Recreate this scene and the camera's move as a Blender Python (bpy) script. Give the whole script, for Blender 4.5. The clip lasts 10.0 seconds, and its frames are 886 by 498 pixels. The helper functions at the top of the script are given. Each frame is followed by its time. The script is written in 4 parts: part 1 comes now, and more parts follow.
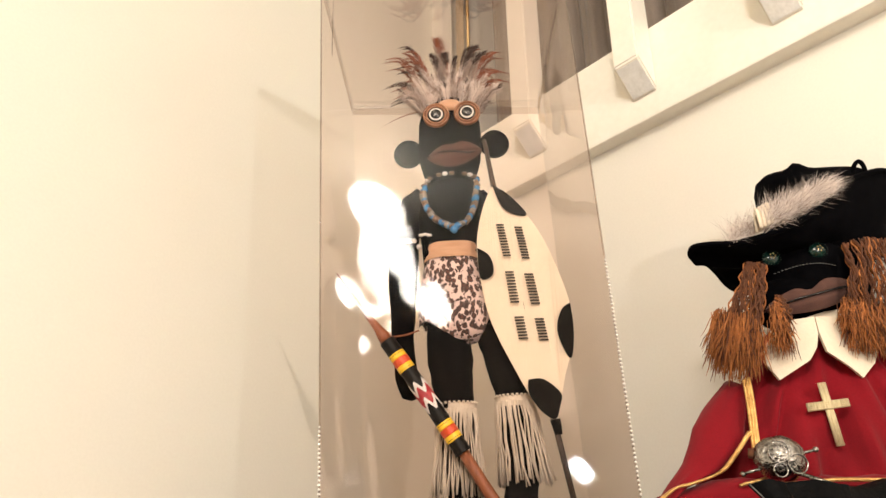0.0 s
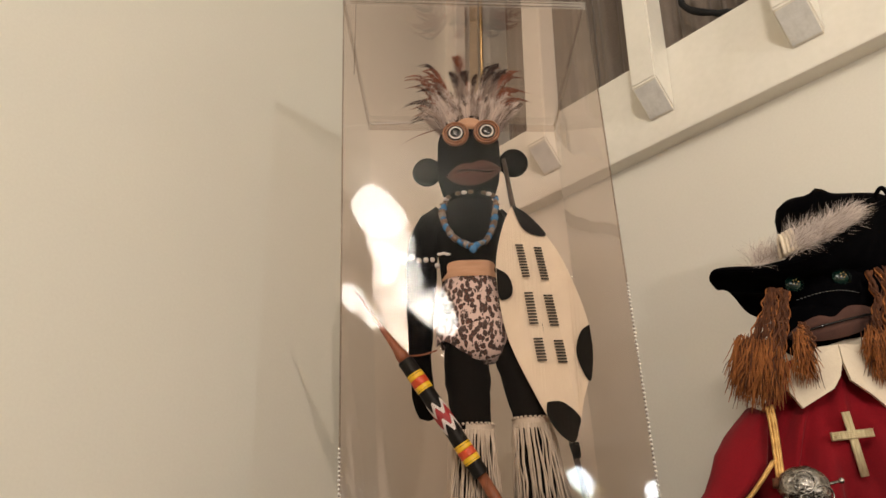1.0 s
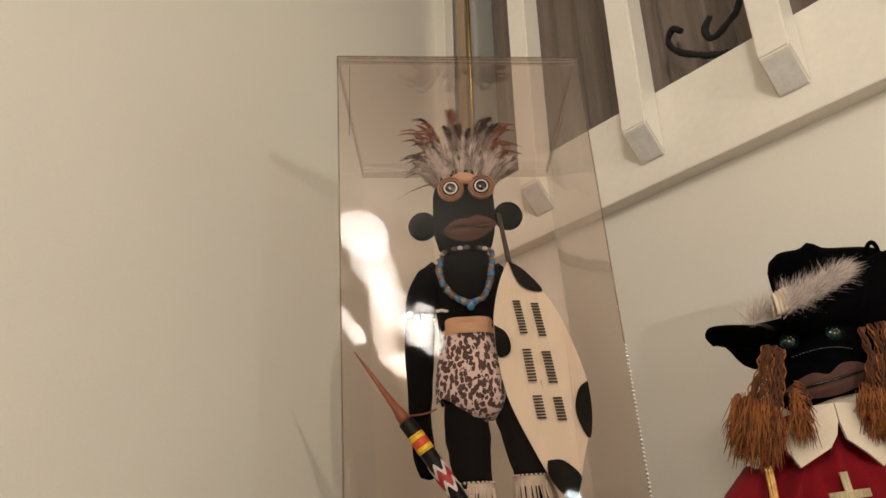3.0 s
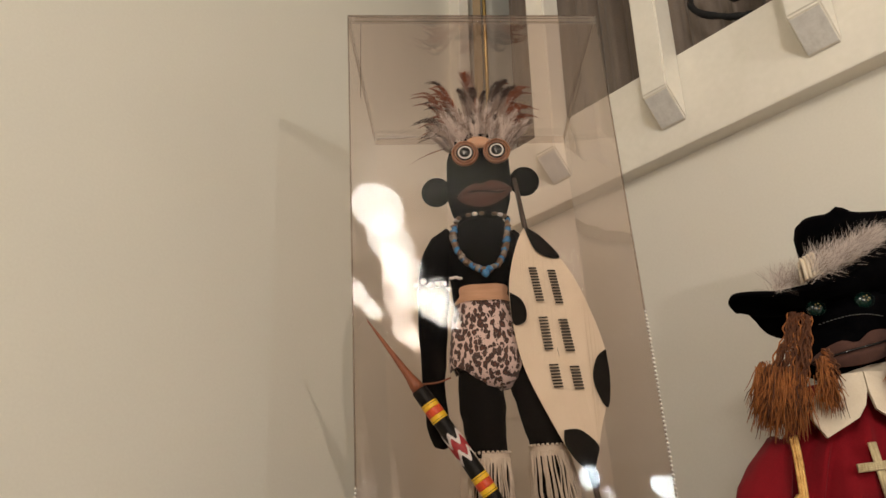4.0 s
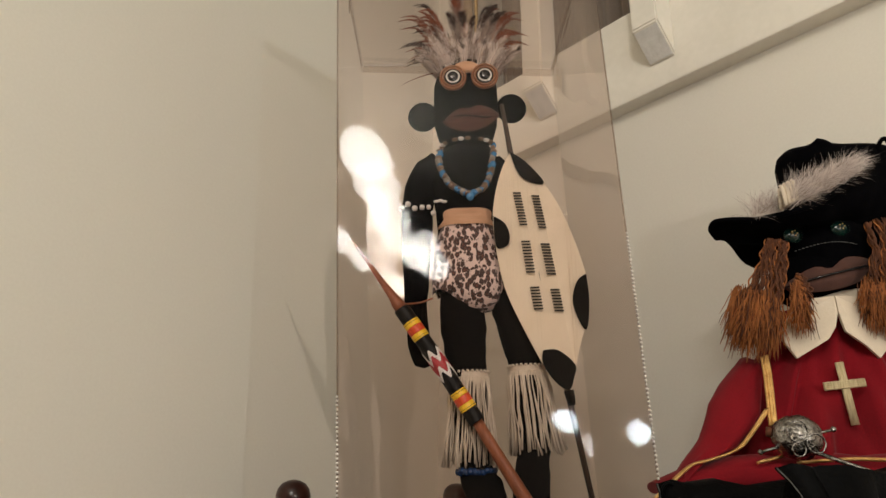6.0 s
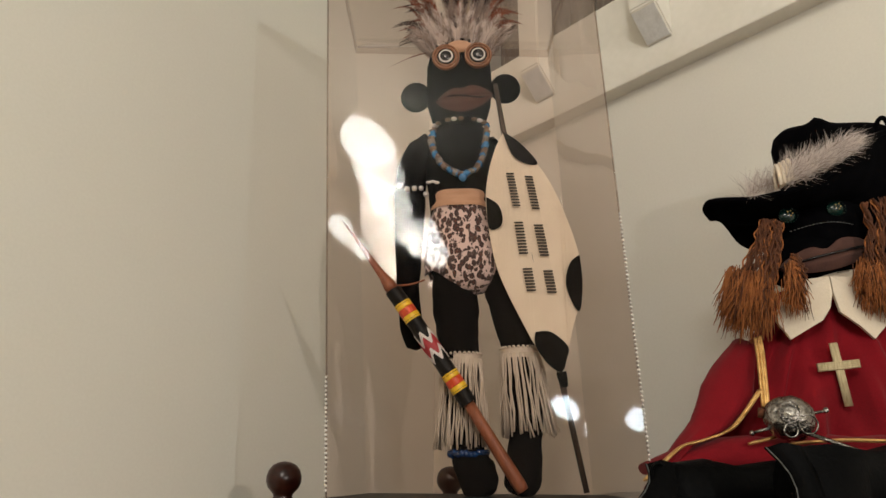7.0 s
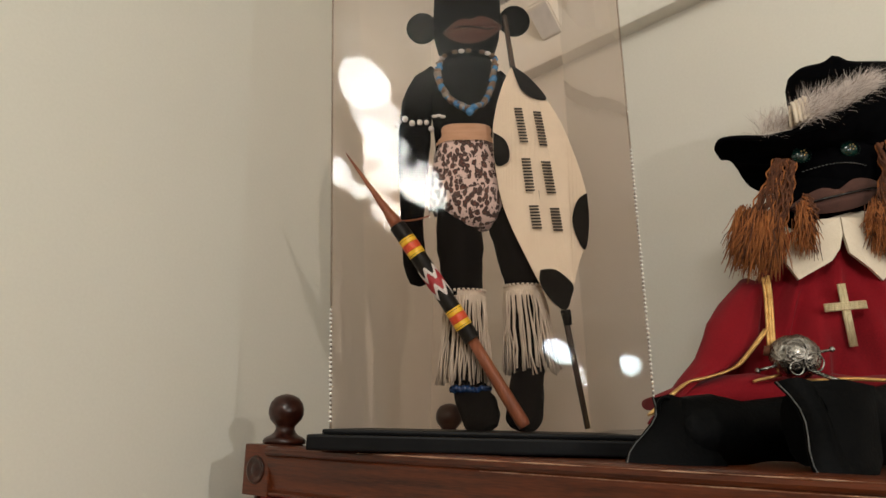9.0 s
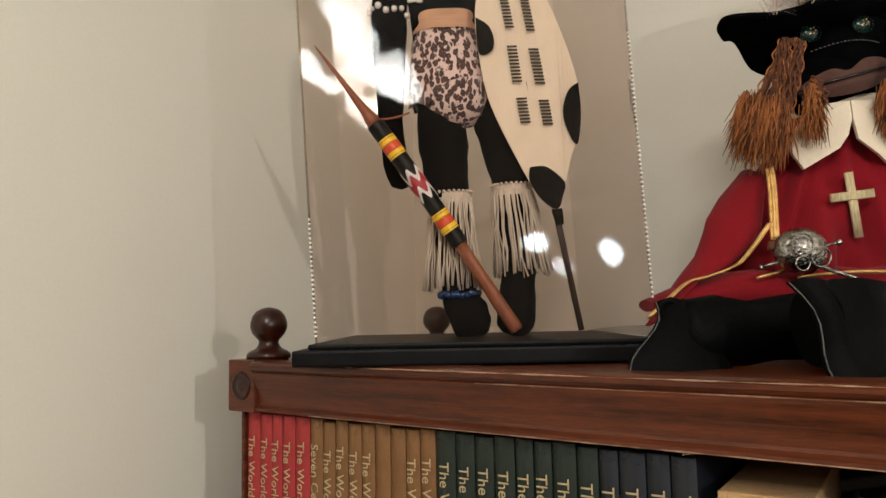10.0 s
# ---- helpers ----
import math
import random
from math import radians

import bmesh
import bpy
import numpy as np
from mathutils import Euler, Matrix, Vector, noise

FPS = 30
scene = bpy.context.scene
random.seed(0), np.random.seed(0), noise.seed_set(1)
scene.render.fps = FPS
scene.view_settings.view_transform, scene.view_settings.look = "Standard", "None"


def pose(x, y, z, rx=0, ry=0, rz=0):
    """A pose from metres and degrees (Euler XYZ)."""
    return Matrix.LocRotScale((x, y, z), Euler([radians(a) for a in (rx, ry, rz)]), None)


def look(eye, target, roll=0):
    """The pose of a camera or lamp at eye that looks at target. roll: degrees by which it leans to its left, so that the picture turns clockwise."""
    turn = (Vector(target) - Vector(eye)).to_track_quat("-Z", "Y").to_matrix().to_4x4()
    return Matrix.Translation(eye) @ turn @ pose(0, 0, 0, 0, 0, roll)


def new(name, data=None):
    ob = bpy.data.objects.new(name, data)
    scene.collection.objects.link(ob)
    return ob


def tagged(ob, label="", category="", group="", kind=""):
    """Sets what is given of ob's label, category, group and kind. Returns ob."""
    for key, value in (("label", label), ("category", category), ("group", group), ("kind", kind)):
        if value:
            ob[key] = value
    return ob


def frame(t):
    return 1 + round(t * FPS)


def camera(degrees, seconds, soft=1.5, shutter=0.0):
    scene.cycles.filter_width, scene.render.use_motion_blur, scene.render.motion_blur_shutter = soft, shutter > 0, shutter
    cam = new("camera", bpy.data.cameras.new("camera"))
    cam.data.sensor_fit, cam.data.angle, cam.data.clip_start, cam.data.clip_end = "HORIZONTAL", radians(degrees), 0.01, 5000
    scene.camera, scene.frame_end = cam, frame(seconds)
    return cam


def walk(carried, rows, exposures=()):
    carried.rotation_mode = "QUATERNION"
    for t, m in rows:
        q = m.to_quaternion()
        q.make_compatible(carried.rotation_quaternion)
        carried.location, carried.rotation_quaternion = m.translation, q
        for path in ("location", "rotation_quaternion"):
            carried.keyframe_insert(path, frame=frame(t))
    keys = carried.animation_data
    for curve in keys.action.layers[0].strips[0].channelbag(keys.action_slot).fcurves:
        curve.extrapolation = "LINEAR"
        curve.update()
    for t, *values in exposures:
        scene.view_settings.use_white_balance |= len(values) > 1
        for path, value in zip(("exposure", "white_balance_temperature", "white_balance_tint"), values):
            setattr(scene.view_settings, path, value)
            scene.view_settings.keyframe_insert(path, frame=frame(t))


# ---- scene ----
cam = camera(63.2, 10.0)
PATH = [
    (0, (0.041, 0.024, 1.704), (-0.05, 1.869, 2.47), -0.6),
    (0.5, (0.02, 0.02, 1.717), (-0.061, 1.851, 2.517), 0.3),
    (1, (0.019, 0.02, 1.718), (-0.075, 1.856, 2.505), 0.3),
    (1.5, (0.017, 0.033, 1.722), (-0.079, 1.879, 2.487), -0.1),
    (2, (0.018, 0.027, 1.724), (-0.064, 1.86, 2.519), -0.2),
    (2.2, (0.013, 0.019, 1.753), (-0.038, 1.856, 2.543), -1.0),
    (3.3, (0.011, -0.014, 1.775), (-0.063, 1.81, 2.593), -1.1),
    (3.5, (0.012, -0.009, 1.779), (-0.073, 1.829, 2.563), -0.9),
    (4, (0.01, 0.017, 1.767), (-0.096, 1.866, 2.522), -0.7),
    (4.5, (0.011, 0.018, 1.746), (-0.116, 1.865, 2.505), 0.8),
    (5, (0.017, 0.032, 1.743), (0.013, 1.905, 2.445), 0.4),
    (5.5, (0.012, 0.023, 1.732), (-0.037, 1.898, 2.427), 0.7),
    (5.7, (0.004, 0.024, 1.729), (-0.051, 1.907, 2.401), 0.4),
    (7, (0.018, 0.038, 1.721), (-0.046, 1.942, 2.331), 0.4),
    (7.5, (0.007, 0.036, 1.715), (-0.049, 1.949, 2.293), 1.2),
    (8, (0.007, 0.04, 1.706), (-0.053, 1.964, 2.248), 1.2),
    (8.5, (0.011, 0.059, 1.699), (-0.054, 1.999, 2.18), 1.3),
    (9, (0.003, 0.053, 1.71), (-0.039, 1.995, 2.182), 1.2),
    (9.5, (-0.008, 0.071, 1.716), (0.002, 2.046, 2.031), 0.3),
    (10, (-0.006, 0.098, 1.728), (0.015, 2.089, 1.909), -1.2),
]
walk(cam, [(t, look(eye, target, roll)) for t, eye, target, roll in PATH],
     exposures=[(0.0, 0.95, 6500, 10), (0.25, 0.72, 6500, 10), (0.5, 0.56, 6500, 10), (0.9, 0.20, 6500, 10), (1.4, -0.03, 6500, 10), (4.5, -0.10, 6400, 9),
                (7.0, -0.06, 6100, 6), (8.5, -0.02, 6000, 5), (9.2, 0.04, 6000, 5), (10.0, 0.22, 6000, 6)])

# ---- world and lamps ----
world = bpy.data.worlds.new("world")
scene.world = world
world.use_nodes = True
world.node_tree.nodes["Background"].inputs[0].default_value = (0.9, 0.8, 0.68, 1)
world.node_tree.nodes["Background"].inputs[1].default_value = 0.02


def lamp(name, place, watts, radius, colour):
    data = bpy.data.lights.new(name, "POINT")
    data.energy, data.shadow_soft_size, data.color = watts, radius, colour
    ob = new(name, data)
    ob.location = place
    return ob


CHANDELIER = Vector((-0.285, -2.0, 3.373))
WARM = (1.0, 0.92, 0.82)
CUPS = [((0.000, 0.000, 0.000), 33.6, 0.131),
        ((0.039, -0.007, -0.170), 18.1, 0.111),
        ((0.085, -0.013, -0.314), 10.8, 0.079),
        ((0.111, -0.013, -0.445), 8.4, 0.066),
        ((-0.170, -0.013, -0.485), 8.4, 0.066),
        ((-0.079, -0.013, -0.563), 4.8, 0.046),
        ((0.247, -0.013, -0.528), 10.8, 0.076),
        ((0.175, -0.013, -0.501), 8.4, 0.066),
        ((0.234, -0.013, -0.423), 6.0, 0.059)]
SPOT = Vector((1.24, -1.55, 2.14))
READING = [Vector((0.47, -1.37, 2.05)), Vector((0.745, -1.37, 2.05))]
for d, watts, r in CUPS:
    lamp("chandelier_bulb", CHANDELIER + Vector(d), watts, r, WARM)
lamp("floor_lamp_bulb", SPOT, 50, 0.014, WARM)
for p in READING:
    lamp("picture_lamp_bulb", p, 5.0, 0.045, (0.93, 0.97, 1.0))


# ---- materials ----
def nodes_of(m):
    m.use_nodes = True
    t = m.node_tree
    return t, t.nodes["Principled BSDF"]


def surface(name, a, b, rough=0.6, scale=8.0, fine=120.0, bump=0.15, metal=0.0, stretch=(1, 1, 1), sheen=0.0, coat=0.0, spec=0.5, depth=0.002):
    """Two colours mixed by a broad and a fine noise, with relief."""
    m = bpy.data.materials.new(name)
    t, p = nodes_of(m)
    co = t.nodes.new("ShaderNodeTexCoord")
    mp = t.nodes.new("ShaderNodeMapping")
    mp.inputs["Scale"].default_value = stretch
    t.links.new(co.outputs["Object"], mp.inputs[0])
    n1 = t.nodes.new("ShaderNodeTexNoise")
    n1.inputs["Scale"].default_value, n1.inputs["Detail"].default_value = scale, 5
    n2 = t.nodes.new("ShaderNodeTexNoise")
    n2.inputs["Scale"].default_value, n2.inputs["Detail"].default_value = fine, 3
    t.links.new(mp.outputs[0], n1.inputs["Vector"])
    t.links.new(mp.outputs[0], n2.inputs["Vector"])
    add = t.nodes.new("ShaderNodeMath")
    add.operation = "MULTIPLY_ADD"
    add.inputs[1].default_value, add.inputs[2].default_value = 0.4, 0.0
    t.links.new(n2.outputs[0], add.inputs[0])
    mixf = t.nodes.new("ShaderNodeMath")
    mixf.operation = "MULTIPLY_ADD"
    mixf.inputs[1].default_value = 0.6
    t.links.new(n1.outputs[0], mixf.inputs[0])
    t.links.new(add.outputs[0], mixf.inputs[2])
    ramp = t.nodes.new("ShaderNodeValToRGB")
    ramp.color_ramp.elements[0].position, ramp.color_ramp.elements[1].position = 0.33, 0.67
    ramp.color_ramp.elements[0].color, ramp.color_ramp.elements[1].color = (*a, 1), (*b, 1)
    t.links.new(mixf.outputs[0], ramp.inputs[0])
    t.links.new(ramp.outputs[0], p.inputs["Base Color"])
    bp = t.nodes.new("ShaderNodeBump")
    bp.inputs["Strength"].default_value, bp.inputs["Distance"].default_value = bump, depth
    t.links.new(mixf.outputs[0], bp.inputs["Height"])
    t.links.new(bp.outputs[0], p.inputs["Normal"])
    p.inputs["Roughness"].default_value, p.inputs["Metallic"].default_value = rough, metal
    p.inputs["Sheen Weight"].default_value, p.inputs["Coat Weight"].default_value = sheen, coat
    p.inputs["Specular IOR Level"].default_value = spec
    return m


def leopard():
    m = bpy.data.materials.new("leopard_print")
    t, p = nodes_of(m)
    co = t.nodes.new("ShaderNodeTexCoord")
    mp = t.nodes.new("ShaderNodeMapping")
    mp.inputs["Scale"].default_value = (1.2, 1.2, 0.85)
    nz = t.nodes.new("ShaderNodeTexNoise")
    nz.inputs["Scale"].default_value = 220
    mx = t.nodes.new("ShaderNodeMix")
    mx.data_type = "VECTOR"
    mx.inputs["Factor"].default_value = 0.006
    t.links.new(co.outputs["Object"], mp.inputs[0])
    t.links.new(mp.outputs[0], nz.inputs["Vector"])
    t.links.new(mp.outputs[0], mx.inputs[4])
    t.links.new(nz.outputs["Color"], mx.inputs[5])
    vo = t.nodes.new("ShaderNodeTexVoronoi")
    vo.inputs["Scale"].default_value = 158
    t.links.new(mx.outputs[1], vo.inputs["Vector"])
    ramp = t.nodes.new("ShaderNodeValToRGB")
    e = ramp.color_ramp.elements
    e[0].position, e[0].color = 0.16, (0.12, 0.045, 0.03, 1)
    e[1].position, e[1].color = 0.60, (0.66, 0.52, 0.48, 1)
    a = e.new(0.30)
    a.color = (0.05, 0.025, 0.022, 1)
    b = e.new(0.52)
    b.color = (0.04, 0.02, 0.018, 1)
    t.links.new(vo.outputs["Distance"], ramp.inputs[0])
    t.links.new(ramp.outputs[0], p.inputs["Base Color"])
    p.inputs["Roughness"].default_value, p.inputs["Sheen Weight"].default_value = 0.85, 0.3
    return m


def acetate(name, tint, ior=1.32, most=0.4, wave=0.05):
    """Thin clear plastic sheet: clear, faintly tinted, with a wavy gloss."""
    m = bpy.data.materials.new(name)
    m.use_nodes = True
    t = m.node_tree
    t.nodes.remove(t.nodes["Principled BSDF"])
    out = t.nodes["Material Output"]
    clear = t.nodes.new("ShaderNodeBsdfTransparent")
    clear.inputs[0].default_value = (*tint, 1)
    gloss = t.nodes.new("ShaderNodeBsdfGlossy")
    gloss.inputs["Roughness"].default_value = 0.03
    fr = t.nodes.new("ShaderNodeFresnel")
    fr.inputs[0].default_value = ior
    co = t.nodes.new("ShaderNodeTexCoord")
    mp = t.nodes.new("ShaderNodeMapping")
    mp.inputs["Scale"].default_value = (0.55, 0.55, 0.9)
    nz = t.nodes.new("ShaderNodeTexNoise")
    nz.inputs["Scale"].default_value, nz.inputs["Detail"].default_value = 9.0, 1.5
    bp = t.nodes.new("ShaderNodeBump")
    bp.inputs["Strength"].default_value, bp.inputs["Distance"].default_value = wave, 0.012
    t.links.new(co.outputs["Object"], mp.inputs[0])
    t.links.new(mp.outputs[0], nz.inputs["Vector"])
    t.links.new(nz.outputs[0], bp.inputs["Height"])
    t.links.new(bp.outputs[0], gloss.inputs["Normal"])
    mix = t.nodes.new("ShaderNodeMixShader")
    cap = t.nodes.new("ShaderNodeMath")
    cap.operation = "MINIMUM"
    cap.inputs[1].default_value = most
    t.links.new(fr.outputs[0], cap.inputs[0])
    t.links.new(cap.outputs[0], mix.inputs[0])
    t.links.new(clear.outputs[0], mix.inputs[1])
    t.links.new(gloss.outputs[0], mix.inputs[2])
    t.links.new(mix.outputs[0], out.inputs[0])
    return m


M = dict(
    wall=surface("cream_wall_paint", (0.735, 0.712, 0.63), (0.785, 0.762, 0.68), 0.75, 2.2, 260, 0.06),
    wall_cool=surface("pale_wall_paint", (0.73, 0.70, 0.625), (0.78, 0.75, 0.675), 0.75, 2.2, 260, 0.06),
    trim=surface("white_gloss_paint", (0.78, 0.745, 0.66), (0.85, 0.81, 0.73), 0.38, 12, 90, 0.12),
    trimend=surface("cool_rough_white", (0.66, 0.65, 0.62), (0.8, 0.79, 0.77), 0.6, 60, 220, 0.3),
    # unseen walls and ceiling, darkened to cut bounce light and pane reflections
    roomside=surface("dimmed_tan_wall", (0.30, 0.25, 0.19), (0.36, 0.30, 0.23), 0.8, 2.2, 200, 0.05),
    ceiling=surface("dimmed_ceiling", (0.50, 0.47, 0.42), (0.56, 0.53, 0.47), 0.85, 2, 200, 0.05),
    floor=surface("floor_boards", (0.16, 0.085, 0.04), (0.26, 0.15, 0.075), 0.45, 6, 60, 0.2, stretch=(1, 12, 1)),
    curtain=surface("satin_curtain", (0.15, 0.115, 0.09), (0.21, 0.165, 0.135), 0.42, 5, 300, 0.08, sheen=0.3),
    curtain2=surface("tan_curtain", (0.38, 0.28, 0.17), (0.46, 0.35, 0.22), 0.6, 5, 300, 0.08),
    brass=surface("brass", (0.55, 0.36, 0.12), (0.68, 0.47, 0.18), 0.3, 30, 200, 0.1, metal=1.0),
    yarnblack=surface("black_chenille", (0.006, 0.006, 0.007), (0.02, 0.02, 0.022), 0.9, 300, 900, 0.8),
    mahogany=surface("polished_mahogany", (0.030, 0.0062, 0.0022), (0.130, 0.031, 0.0095), 0.34, 9, 70, 0.2, stretch=(1.0, 9, 16), coat=0.10, spec=0.32),
    mahoganyd=surface("dark_mahogany", (0.010, 0.0025, 0.0015), (0.042, 0.009, 0.004), 0.28, 24, 160, 0.12, coat=0.1, spec=0.35),
    # pale tone that paints glints, and some chips, on the cornice edges
    glintwood=surface("worn_glint_mahogany", (0.16, 0.055, 0.022), (0.46, 0.30, 0.20), 0.4, 60, 300, 0.3, stretch=(1, 4, 4)),
    # wood darkened nearly to black: the recess's shade is in the colour
    inside=surface("bookcase_inside_shade", (0.010, 0.005, 0.003), (0.024, 0.011, 0.006), 0.6, 9, 80, 0.1, stretch=(1, 8, 8)),
    blackwood=surface("black_lacquer", (0.003, 0.003, 0.0035), (0.007, 0.0065, 0.007), 0.45, 30, 200, 0.1, spec=0.10),
    felt=surface("black_cloth", (0.0008, 0.0008, 0.0011), (0.0026, 0.0025, 0.0031), 0.95, 60, 900, 0.4, sheen=0.003, spec=0.02),
    ribcloth=surface("black_ribbed_cloth", (0.0022, 0.0022, 0.0024), (0.0075, 0.007, 0.007), 0.95, 40, 160, 0.35, stretch=(5, 5, 0.15), sheen=0.01, spec=0.03),
    lips=surface("brown_felt", (0.056, 0.021, 0.014), (0.086, 0.034, 0.023), 0.9, 60, 700, 0.4, sheen=0.08),
    eyewood=surface("copper_brown_button", (0.17, 0.06, 0.02), (0.34, 0.14, 0.05), 0.35, 60, 300, 0.2, coat=0.3),
    white=surface("white_enamel", (0.68, 0.66, 0.62), (0.76, 0.74, 0.7), 0.4, 60, 300, 0.1),
    pupil=surface("black_enamel", (0.006, 0.006, 0.007), (0.01, 0.01, 0.01), 0.15, 60, 300, 0.0),
    waist=surface("tan_suede", (0.48, 0.28, 0.165), (0.6, 0.37, 0.24), 0.85, 40, 400, 0.4, stretch=(1, 1, 5)),
    leopard=leopard(),
    fringe=surface("cream_fringe", (0.52, 0.44, 0.35), (0.68, 0.6, 0.5), 0.85, 90, 600, 0.3),
    hide=surface("cream_hide", (0.70, 0.60, 0.46), (0.77, 0.67, 0.53), 0.8, 30, 350, 0.2),
    hideblack=surface("black_hide_patch", (0.0025, 0.0022, 0.002), (0.008, 0.007, 0.006), 0.85, 80, 500, 0.3, spec=0.1),
    slot=surface("dark_hide_strip", (0.018, 0.014, 0.012), (0.035, 0.028, 0.022), 0.8, 80, 500, 0.2),
    stickd=surface("dark_stick", (0.03, 0.02, 0.014), (0.07, 0.045, 0.03), 0.55, 40, 200, 0.3, stretch=(8, 8, 0.6)),
    woodred=surface("red_brown_wood", (0.17, 0.05, 0.02), (0.31, 0.105, 0.045), 0.5, 30, 160, 0.35, stretch=(6, 6, 0.7)),
    beadk=surface("black_beads", (0.002, 0.002, 0.002), (0.006, 0.006, 0.006), 0.4, 300, 900, 0.4, spec=0.2),
    beady=surface("yellow_beads", (0.82, 0.50, 0.015), (0.93, 0.64, 0.04), 0.35, 300, 900, 0.4),
    beadr=surface("red_beads", (0.58, 0.05, 0.015), (0.72, 0.10, 0.03), 0.35, 300, 900, 0.4),
    beadc=surface("crimson_beads", (0.36, 0.02, 0.03), (0.5, 0.05, 0.06), 0.35, 300, 900, 0.4),
    beadw=surface("white_beads", (0.7, 0.68, 0.66), (0.8, 0.78, 0.76), 0.35, 300, 900, 0.4),
    stoneb=surface("blue_stone_beads", (0.03, 0.14, 0.34), (0.08, 0.28, 0.55), 0.25, 90, 300, 0.2),
    stonedb=surface("dark_blue_beads", (0.002, 0.008, 0.04), (0.012, 0.06, 0.20), 0.2, 200, 500, 0.3),
    stonet=surface("brown_stone_beads", (0.07, 0.04, 0.022), (0.24, 0.16, 0.10), 0.3, 130, 300, 0.2),
    stoneg=surface("grey_stone_beads", (0.10, 0.095, 0.09), (0.34, 0.31, 0.27), 0.3, 130, 300, 0.2),
    plumew=surface("white_down", (0.52, 0.44, 0.40), (0.72, 0.63, 0.57), 0.9, 60, 600, 0.1),
    plumeg=surface("grey_down", (0.17, 0.125, 0.10), (0.36, 0.285, 0.245), 0.9, 60, 600, 0.1),
    plumeb=surface("brown_feather", (0.10, 0.024, 0.008), (0.28, 0.075, 0.026), 0.75, 120, 600, 0.1),
    plumed=surface("dark_feather", (0.012, 0.005, 0.003), (0.045, 0.016, 0.009), 0.85, 120, 600, 0.1),
    redcloth=surface("red_wool_cloth", (0.13, 0.0014, 0.0050), (0.215, 0.0028, 0.0090), 0.9, 14, 700, 0.25, sheen=0.06, spec=0.2),
    gold=surface("gold_braid", (0.46, 0.24, 0.07), (0.8, 0.52, 0.2), 0.34, 120, 900, 0.9, metal=0.85),
    goldpale=surface("pale_gold_braid", (0.50, 0.38, 0.19), (0.86, 0.76, 0.50), 0.36, 90, 900, 0.9, metal=0.4, stretch=(6, 6, 1)),
    collar=surface("cream_felt_collar", (0.66, 0.56, 0.43), (0.74, 0.64, 0.51), 0.9, 30, 600, 0.25),
    hair=surface("orange_yarn", (0.21, 0.060, 0.013), (0.50, 0.18, 0.045), 0.85, 60, 500, 0.5),
    haird=surface("auburn_shaded_yarn", (0.05, 0.016, 0.006), (0.17, 0.055, 0.018), 0.85, 60, 500, 0.5),
    silver=surface("antique_silver", (0.05, 0.045, 0.04), (0.5, 0.47, 0.43), 0.25, 110, 300, 0.9, metal=1.0, depth=0.004),
    green=surface("green_glass", (0.002, 0.010, 0.008), (0.005, 0.028, 0.02), 0.2, 60, 300, 0.0, coat=0.2),
    leather=surface("black_leather", (0.0008, 0.0008, 0.0009), (0.0026, 0.0026, 0.0028), 0.55, 26, 300, 0.4, spec=0.05, depth=0.003),
    fray=surface("frayed_edge", (0.015, 0.015, 0.015), (0.16, 0.16, 0.155), 0.9, 200, 900, 0.3),
    clothred=surface("red_book_cloth", (0.27, 0.012, 0.014), (0.36, 0.03, 0.03), 0.6, 40, 900, 0.3),
    clothtan=surface("tan_book_cloth", (0.15, 0.066, 0.018), (0.22, 0.105, 0.034), 0.6, 40, 900, 0.3),
    clothgreen=surface("dark_green_book_cloth", (0.004, 0.0105, 0.006), (0.010, 0.020, 0.013), 0.5, 40, 900, 0.3),
    clothnavy=surface("navy_book_cloth", (0.003, 0.005, 0.010), (0.007, 0.0105, 0.019), 0.5, 40, 900, 0.3),
    paper=surface("page_edges", (0.5, 0.43, 0.32), (0.64, 0.57, 0.45), 0.9, 30, 500, 0.3, stretch=(12, 1, 1)),
    card=surface("worn_tan_card", (0.36, 0.21, 0.09), (0.5, 0.32, 0.15), 0.75, 22, 200, 0.3),
    cardpale=surface("pale_worn_card", (0.46, 0.29, 0.14), (0.60, 0.42, 0.23), 0.8, 30, 200, 0.2),
    gilt=surface("gilt_lettering", (0.34, 0.24, 0.11), (0.72, 0.6, 0.38), 0.45, 160, 500, 0.2, metal=0.3),
    acetate=acetate("clear_acetate", (0.968, 0.912, 0.885)),
    # side sheets tinted deeper than the front to strengthen the case's wall shadow
    sidesheet=acetate("shade_tinted_side_acetate", (0.92, 0.875, 0.85), 1.40, 0.45, 0.12),
    leftsheet=acetate("shade_tinted_left_acetate", (0.94, 0.90, 0.88), 1.40, 0.16, 0.12),
    fold=acetate("folded_acetate", (0.80, 0.75, 0.715), 1.45, 0.5, 0.1),
    crimp=surface("acetate_crimp_and_glint", (0.58, 0.54, 0.5), (0.78, 0.74, 0.69), 0.15, 60, 300, 0.2),
)


# ---- building helpers ----
def part(name, bm, material, parent=None, label=""):
    """Links a bmesh as one mesh object, under a thing or a part."""
    me = bpy.data.meshes.new(name)
    bm.normal_update()
    bm.to_mesh(me)
    bm.free()
    for m in material if isinstance(material, (list, tuple)) else [material]:
        me.materials.append(m)
    ob = new(name, me)
    if parent is not None:
        ob.parent = parent
    return tagged(ob, label)


def empty(name, m, label, category, group="", kind=""):
    ob = new(name)
    ob.empty_display_size = 0.05
    ob.matrix_world = m
    return tagged(ob, label, category, group, kind)


def smooth(bm, on=True):
    for f in bm.faces:
        f.smooth = on
    return bm


